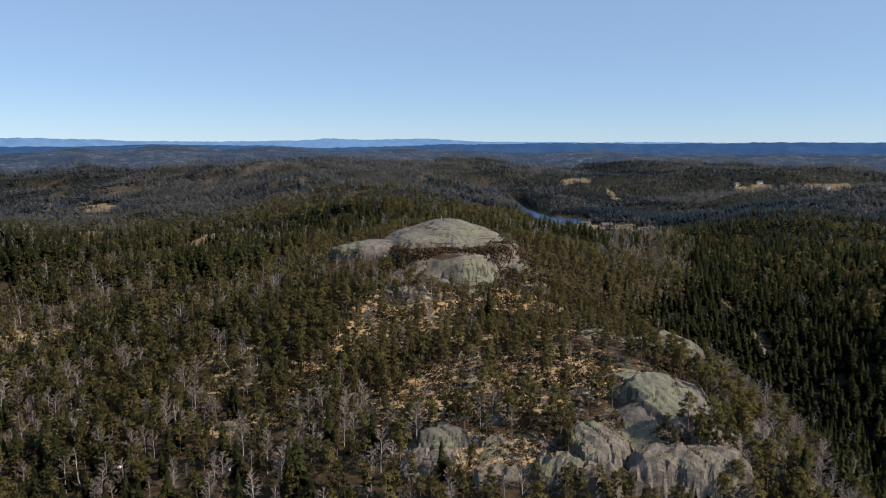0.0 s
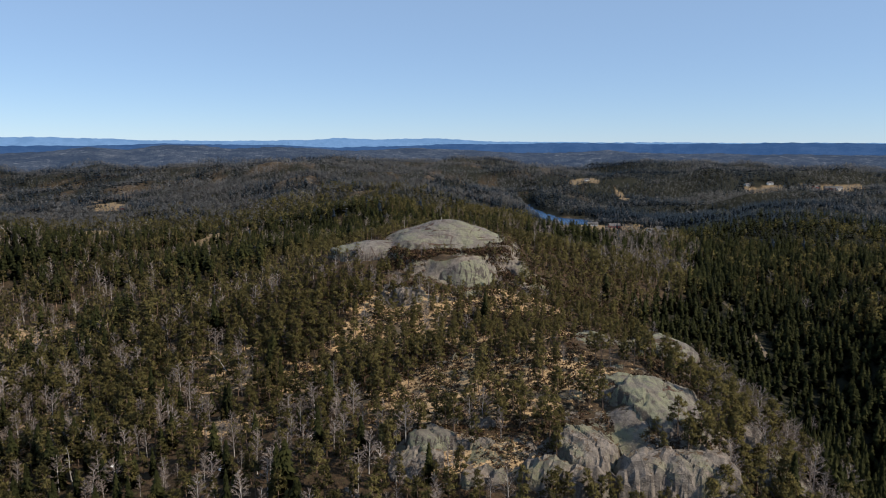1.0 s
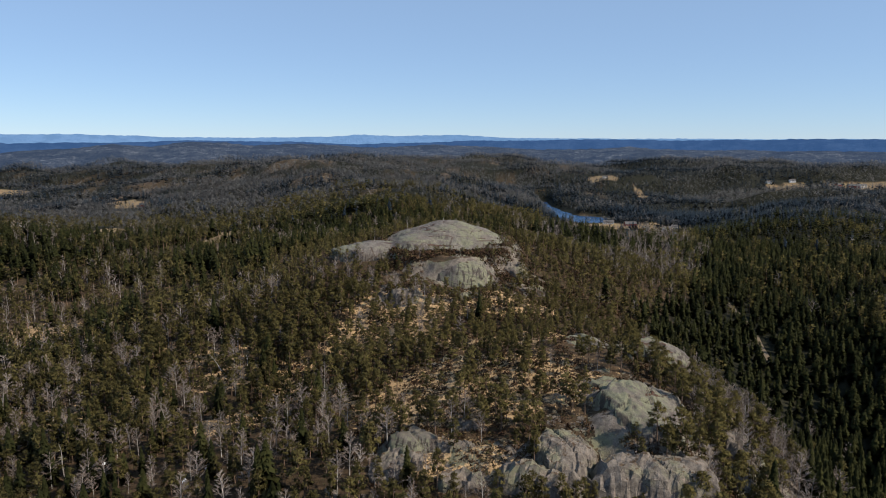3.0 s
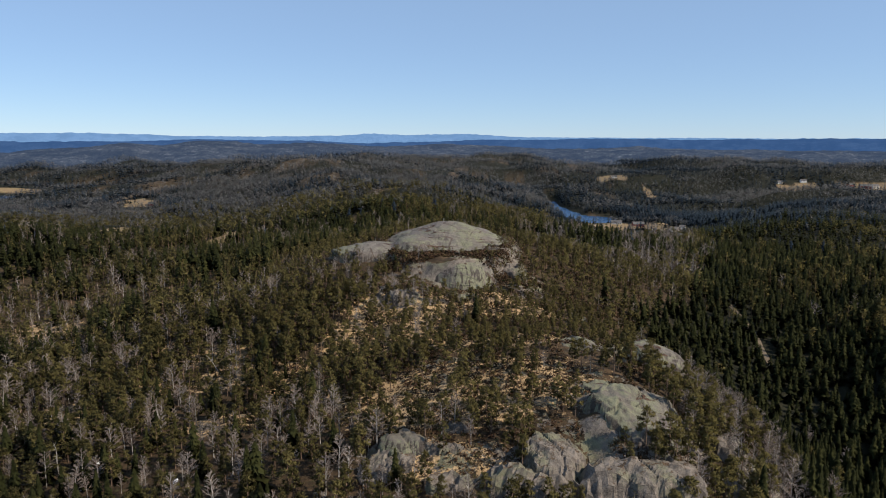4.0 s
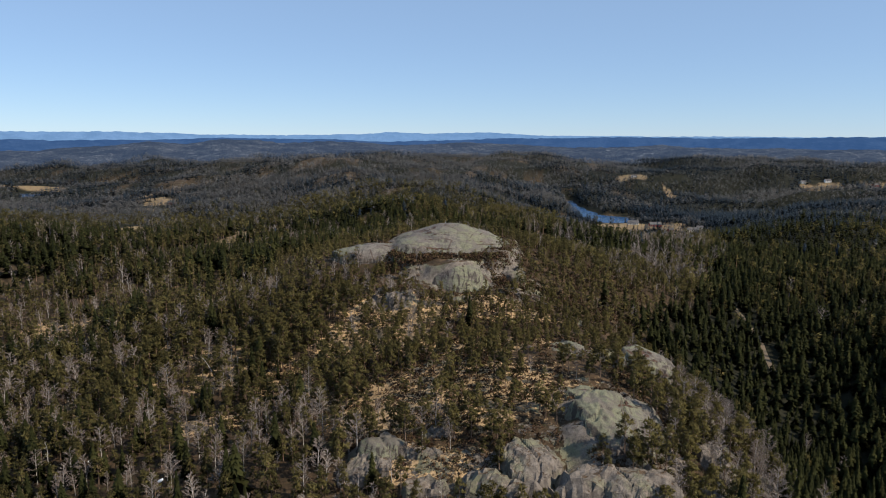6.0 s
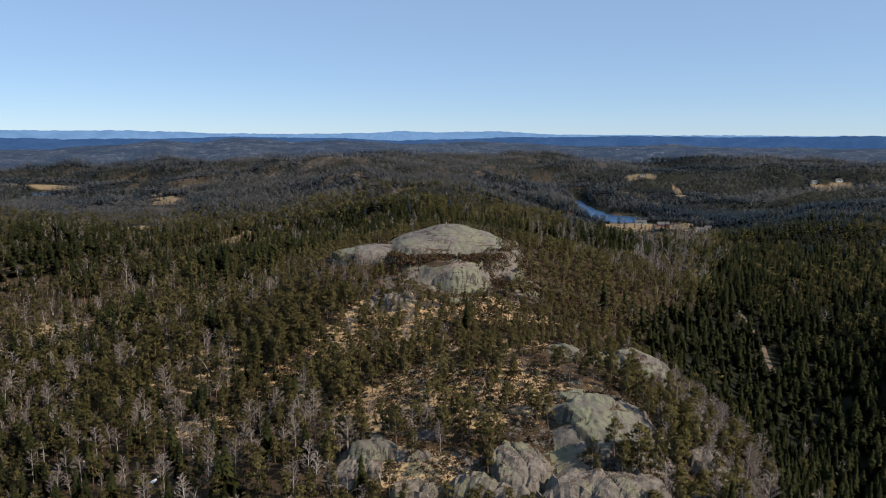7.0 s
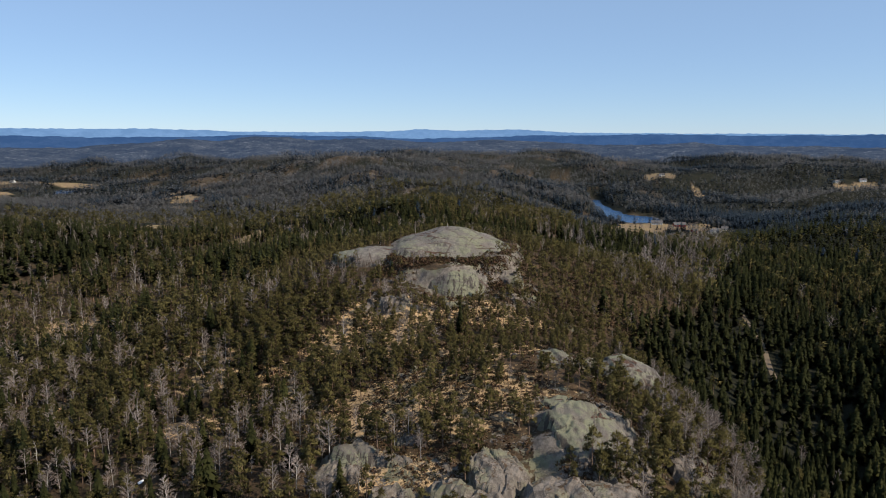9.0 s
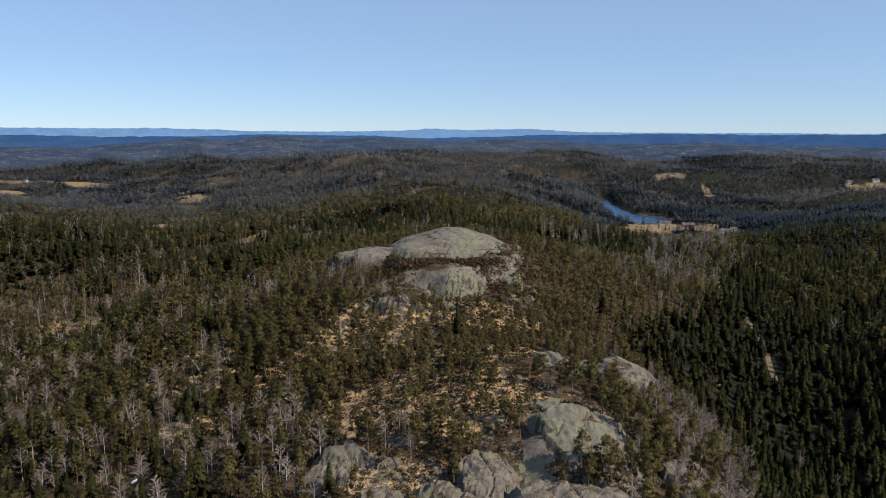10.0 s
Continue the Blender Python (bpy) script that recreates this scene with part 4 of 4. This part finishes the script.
KINDS = ("pine", "spruce", "birch")
batches = {k: [] for k in KINDS}
singles = {k: [] for k in KINDS}
for lod, (r0, r1, step) in enumerate(((118, 315, 3.7), (315, 640, 4.6), (640, 1400, 5.8), (1400, 2750, 8.5))):
    x, y, rng = scatter(r0, r1, step, 40 + lod)
    x, y, kind, tall = place(x, y, rng)
    wide_of = (1.0, 1.0, 1.1, 1.3)[lod]
    tall = tall * (1.0, 1.0, 0.95, 0.98)[lod]
    z = height(x, y) + np.clip(blob(x, y, BARE) * 2 + 0.4, 0, 1) * layered(x, y, 9, 45, 4) * 2.4
    var, turn, tint, fat = rng.integers(0, 6, len(x)), rng.uniform(0, 6.283, len(x)), rng.random(len(x)), rng.uniform(0.85, 1.3, len(x))
    fat = fat * wide_of
    tint = np.mod(0.55 * tint + 0.22 + 0.5 * layered(x, y, 85, 67, 3), 1.0)
    for k, name in enumerate(KINDS):
        sel = np.where(kind == k)[0]
        if lod == 0:
            order = sel[np.argsort(np.hypot(x[sel] - 25, (y[sel] - 175) * 1.0))]
            singles[name] = [(x[i], y[i], z[i], tall[i], turn[i], var[i], fat[i]) for i in order[:300]]
            sel = order[300:]
        for v in range(6):
            s = sel[var[sel] == v]
            if len(s):
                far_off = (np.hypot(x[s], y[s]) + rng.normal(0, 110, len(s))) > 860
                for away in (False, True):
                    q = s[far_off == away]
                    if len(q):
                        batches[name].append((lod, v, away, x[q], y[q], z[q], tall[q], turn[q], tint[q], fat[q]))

LABELS = {"pine": ("scots_pine", "olive-green Scots pine with a loose crown on the ridge", "pines on the ridge"),
          "spruce": ("spruce_tree", "dark green conical spruce growing on the slope", "spruces on the slope"),
          "birch": ("birch_tree", "leafless grey birch with fine twigs on the slope", "bare birches on the slope")}


def joined_forest(name, label, far=False):
    vs, fs, ms, ts, ns, base = [], [], [], [], [], 0
    for lod, v, away, x, y, z, tall, turn, tint, fat in batches[name]:
        if away != far:
            continue
        bv, bf, bm, bn = VARIANTS[name][lod][v]
        c, s = np.cos(turn)[:, None], np.sin(turn)[:, None]
        w = (tall * fat)[:, None]
        px = (bv[:, 0] * c - bv[:, 1] * s) * w + x[:, None]
        py = (bv[:, 0] * s + bv[:, 1] * c) * w + y[:, None]
        pz = bv[:, 2] * tall[:, None] + z[:, None]
        n = len(x)
        vs.append(np.stack([px, py, pz], -1).reshape(-1, 3))
        fs.append((bf[None] + (np.arange(n) * len(bv))[:, None, None] + base).reshape(-1, 3))
        ms.append(np.tile(bm, n))
        ts.append(np.repeat(tint, len(bv)))
        ns.append(np.stack([bn[:, 0] * c - bn[:, 1] * s, bn[:, 0] * s + bn[:, 1] * c, bn[:, 2] + 0 * c], -1).reshape(-1, 3))
        base += n * len(bv)
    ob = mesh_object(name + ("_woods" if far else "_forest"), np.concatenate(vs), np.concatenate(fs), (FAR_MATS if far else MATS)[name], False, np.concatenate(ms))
    point_attr(ob, "tint", np.concatenate(ts))
    if name != "birch":
        puff_attr(ob, np.concatenate(ns))
    return tagged(ob, label, "forest", kind="stuff")


def low_shrubs():
    """Heather, juniper and dry tufts on the open ridge."""
    rng = np.random.default_rng(77)
    vs, fs, ms, ts = [], [], [], []
    n = 32000
    x, y = rng.uniform(-60, 110, n), rng.uniform(140, 435, n)
    x[:1500], y[:1500] = rng.uniform(-30, 34, 1500), rng.uniform(316, 335, 1500)
    open_ground = np.maximum(np.maximum(blob(x, y, BARE), blob(x, y, MEADOW)) + 0.5, np.maximum(blob(x, y, LEDGE), blob(x, y, ((72, 372, 36, 62, 0.0),)))) > 0
    on_rock = blob(x, y, ((2, 366, 31, 33, 0.0), (-13, 346, 14, 18, 0.0), (8, 312, 16, 10, 0.0), (68, 186, 11, 12, 0.0))) > 0
    on_ledge = np.arange(n) < 1500
    keep = (open_ground | on_ledge) & ~on_rock & ((layered(x, y, 12, 51, 3) > -0.05) | on_ledge)
    x, y = x[keep], y[keep]
    n, k = len(x), 9
    z = height(x, y) + np.clip(blob(x, y, BARE) * 2 + 0.4, 0, 1) * layered(x, y, 9, 45, 4) * 2.4
    size = rng.uniform(0.35, 1.25, n) * np.where((y > 315) & (y < 336), 1.5, 1.0)
    c = np.stack([x, y, z], -1)[:, None] + rng.normal(0, 0.5, (n, k, 3)) * size[:, None, None] * (1, 1, 0.35) + (0, 0, 0.2)
    tri = c[:, :, None] + rng.normal(0, 0.33, (n, k, 3, 3)) * size[:, None, None, None]
    ob = mesh_object("low_shrubs", tri.reshape(-1, 3), np.arange(n * k * 3).reshape(-1, 3), [M_SHRUB])
    point_attr(ob, "tint", np.repeat(rng.random(n), k * 3))
    return tagged(ob, "low brown heather and green juniper tufts on open ground", "shrubs", kind="stuff")


low_shrubs()
joined_forest("pine", "open forest of olive-green Scots pines on the hills")
joined_forest("spruce", "dense forest of dark green spruces in the valleys")
joined_forest("birch", "thin stands of leafless grey birches among conifers")
joined_forest("pine", "distant haze-paled pine woods on rolling hills", True)
joined_forest("spruce", "distant haze-blue spruce woods in the valleys", True)
joined_forest("birch", "distant haze-greyed leafless woods on rolling hills", True)

for name in KINDS:
    kind_name, label, group = LABELS[name]
    models = []
    for v in range(6):
        bv, bf, bm, bn = VARIANTS[name][0][v]
        root = tagged(new(kind_name), label, "tree", group)
        for part_name, idx in (("trunk", 0), ("crown", 1)):
            f = bf[bm == idx]
            used, inv = np.unique(f, return_inverse=True)
            part = mesh_object(part_name, bv[used], inv.reshape(-1, 3), [MATS[name][idx]])
            part.parent = root
            if part_name == "crown" and name != "birch":
                puff_attr(part, bn[used])
        models.append(root)
    first = set()
    for x, y, z, tall, turn, v, fat in singles[name]:
        m = Matrix.Translation((x, y, z)) @ Matrix.Rotation(turn, 4, "Z") @ Matrix.Diagonal((tall * fat, tall * fat, tall, 1))
        if v not in first:
            first.add(v)
            models[v].matrix_basis = m
            models[v]["unit"] = 1
        else:
            keep_scale = models[v].matrix_basis.copy()
            models[v].matrix_basis = Matrix()
            copy_thing(models[v], m)
            models[v].matrix_basis = keep_scale
    for v, root in enumerate(models):
        if "unit" in root:
            del root["unit"]


# ---- farms ----
def box(bm, x0, x1, y0, y1, z0, z1):
    v = [bm.verts.new((x, y, z)) for z in (z0, z1) for y in (y0, y1) for x in (x0, x1)]
    for f in ((0, 2, 3, 1), (4, 5, 7, 6), (0, 1, 5, 4), (1, 3, 7, 5), (3, 2, 6, 7), (2, 0, 4, 6)):
        bm.faces.new([v[i] for i in f])


def part(name, bm, material, parent, label=""):
    me = bpy.data.meshes.new(name)
    bmesh.ops.recalc_face_normals(bm, faces=bm.faces)
    bm.to_mesh(me)
    bm.free()
    me.materials.append(material)
    ob = new(name, me)
    ob.parent = parent
    if label:
        ob["label"] = label
    return ob


def house(name, x, y, w, d, h, turn, wall, label, rows=1, chimney=True):
    root = tagged(new(name), label, name.replace("_", " "), group="farm buildings")
    root.matrix_world = pose(x, y, height_at(x, y) - 0.2, 0, 0, turn)
    rise = d * 0.36
    bm = bmesh.new()
    box(bm, -w / 2, w / 2, -d / 2, d / 2, -1.5, h)
    for sx in (-w / 2, w / 2):
        a, b, c = bm.verts.new((sx, -d / 2, h)), bm.verts.new((sx, d / 2, h)), bm.verts.new((sx, 0, h + rise))
        bm.faces.new((a, b, c))
    part("wall", bm, wall, root)
    bm = bmesh.new()
    o, t = 0.5, 0.25
    k = rise / (d / 2)
    prof = [(-d / 2 - o, h - o * k), (0, h + rise), (d / 2 + o, h - o * k), (d / 2 + o, h - o * k + t), (0, h + rise + t), (-d / 2 - o, h - o * k + t)]
    ends = [[bm.verts.new((sx, py, pz)) for py, pz in prof] for sx in (-w / 2 - o, w / 2 + o)]
    for i in range(6):
        j = (i + 1) % 6
        bm.faces.new((ends[0][i], ends[0][j], ends[1][j], ends[1][i]))
    for e in ends:
        bm.faces.new((e[0], e[1], e[4], e[5]))
        bm.faces.new((e[1], e[2], e[3], e[4]))
    roof = part("roof", bm, M_ROOF, root)
    if chimney:
        bm = bmesh.new()
        box(bm, -0.5, 0.5, -0.4, 0.4, h + rise - 0.4, h + rise + 1.2)
        part("chimney", bm, M_ROOF, roof)
    n = max(2, int(w // 3))
    for r in range(rows):
        for i in range(n):
            bm = bmesh.new()
            cx = -w / 2 + (i + 0.5) * w / n
            box(bm, cx - 0.5, cx + 0.5, -d / 2 - 0.06, -d / 2 + 0.1, 1.0 + 2.7 * r, 2.3 + 2.7 * r)
            part("window", bm, M_GLASS, root)
    return root


house("farmhouse", 289, 1011, 13, 8, 5.6, 12, M_WHITE, "white two-storey wooden farmhouse with a dark roof", rows=2)
house("farmhouse", 227, 1140, 17, 8, 3.6, -6, M_WHITE, "long low white farmhouse by the lake")
house("barn", 258, 1118, 18, 9, 4.2, 6, M_RED, "long red wooden barn in a dry field", chimney=False)
house("shed", 268, 1052, 8, 6, 3.2, 25, M_RED, "small red shed at the field edge", chimney=False)
house("cabin", 312, 1058, 9, 7, 3.2, -18, M_WHITE, "small white cabin beside bare trees")
house("farmhouse", 868, 1590, 14, 9, 5.6, 10, M_WHITE, "white farmhouse on a far open field", rows=2)
house("barn", 838, 1572, 22, 11, 5.0, -8, M_RED, "dark red barn on a far open field", chimney=False)
house("barn", 812, 1584, 14, 9, 4.0, 30, M_RED, "small dark red barn on a far field", chimney=False)
house("farmhouse", 776, 1735, 14, 9, 5.0, 0, M_WHITE, "white house at the top of far fields", rows=2)
house("farmhouse", 716, 1725, 13, 8, 5.0, 20, M_WHITE, "white house at the wood's edge", rows=2)
house("cabin", -1150, 1395, 14, 8, 3.6, -20, M_WHITE, "white house beside the far pond meadow")
house("cabin", -530, 1075, 9, 7, 3.2, 15, M_RED, "small red cabin in a far clearing")
house("farmhouse", 336, 1812, 12, 8, 4.8, 5, M_WHITE, "white house in the valley behind the lake", rows=2)

# forest track along the valley
ty = np.linspace(328, 402, 60)
tx = track_x(ty)
strip = []
for off in (-1.3, -0.65, 0.0, 0.65, 1.3):
    strip.append(np.stack([tx + off, ty, height(tx + off, ty) + 0.12 - 0.05 * abs(off)], -1))
track = mesh_object("track", np.stack(strip, 1).reshape(-1, 3), grid_faces(60, 5), [M_TRACK], True)
tagged(track, "pale gravel forest track through the valley", "track", kind="structure")


# ---- summit marks, snow, fallen wood ----
def summit_cairn(x, y, z):
    root = tagged(new("summit_cairn"), "small stone cairn with a pale wooden post on the summit", "cairn")
    root.matrix_world = pose(x, y, z)
    rng = random.Random(4)
    for ring, (n, r) in enumerate(((7, 0.7), (5, 0.45), (3, 0.2))):
        for i in range(n):
            bm = bmesh.new()
            bmesh.ops.create_icosphere(bm, subdivisions=1, radius=0.32)
            a = 6.283 * i / n + ring
            for v in bm.verts:
                v.co = Vector((v.co.x * rng.uniform(0.8, 1.2) + r * math.cos(a), v.co.y * rng.uniform(0.8, 1.2) + r * math.sin(a), v.co.z * 0.6 + 0.15 + 0.3 * ring))
            part("stone", bm, M_ROCK, root)
    bm = bmesh.new()
    bmesh.ops.create_cone(bm, cap_ends=True, segments=8, radius1=0.13, radius2=0.10, depth=2.2, matrix=Matrix.Translation((0, 0, 1.1)))
    part("post", bm, M_POST, root)


summit_cairn(-2, 377, 138.6)


def snow_patch(x, y, r, seed):
    n = 14
    vs = [(0, 0, 0.25)]
    for ring, f in enumerate((0.55, 1.0)):
        for i in range(n):
            a = 6.283 * i / n
            q = r * f * (1 + 0.5 * noise.noise(Vector((math.cos(a) * 1.3, math.sin(a) * 1.3, seed))))
            vs.append((q * math.cos(a), 0.6 * q * math.sin(a), 0.2 if ring == 0 else -0.15))
    fs = [(0, 1 + i, 1 + (i + 1) % n) for i in range(n)]
    for i in range(n):
        j = (i + 1) % n
        fs += [(1 + i, 1 + n + i, 1 + n + j), (1 + i, 1 + n + j, 1 + j)]
    ob = mesh_object("snow_patch", vs, fs, [M_SNOW], True)
    ob.matrix_world = pose(x, y, height_at(x, y) + 0.05, 0, 0, seed * 40)
    tagged(ob, "small patch of old snow between trees", "snow", group="snow patches")


for i, (x, y, r) in enumerate(((-140, 226, 1.6), (-62, 172, 1.4), (-57, 176, 1.0), (-70, 160, 1.2), (-35, 190, 0.9), (-92, 185, 1.1), (-118, 262, 1.3))):
    snow_patch(x, y, r, i + 1)


def dead_trunk(x, y, length, lean, turn, label):
    rng = random.Random(int(x * 7 + y))
    s = Soup()
    pts = [(0.25 * math.sin(k), 0.2 * math.cos(2 * k), length * k / 6) for k in range(7)]
    s.tube(pts, [0.20 * (1 - k / 7.5) for k in range(7)], 7, 0)
    for k in range(12):
        z = length * rng.uniform(0.3, 0.95)
        a = rng.uniform(0, 6.283)
        d = Vector((math.cos(a), math.sin(a), rng.uniform(-0.2, 0.6)))
        q = Vector((0, 0, z))
        s.tri(q, q + Vector((0, 0, 0.12)), q + d * rng.uniform(0.5, 1.6), 0)
    v, f, m = s.arrays()
    ob = mesh_object("dead_trunk", v, f, [M_BIRCH_BARK])
    ob.matrix_world = pose(x, y, height_at(x, y) - 0.2, 0, lean, turn)
    tagged(ob, label, "dead tree", group="dead trunks")


dead_trunk(-72, 236, 13, 38, 180, "leaning grey dead birch trunk with broken branches")
dead_trunk(-66, 238, 9, 20, 120, "leaning bare grey dead tree")
dead_trunk(-84, 205, 11, 3, 0, "standing grey dead tree with stubs")
dead_trunk(-30, 268, 10, 4, 60, "standing pale dead pine snag")
dead_trunk(22, 205, 8, 84, 40, "grey fallen trunk lying in dry grass")
dead_trunk(-100, 178, 12, 5, 200, "standing silver-grey dead tree")
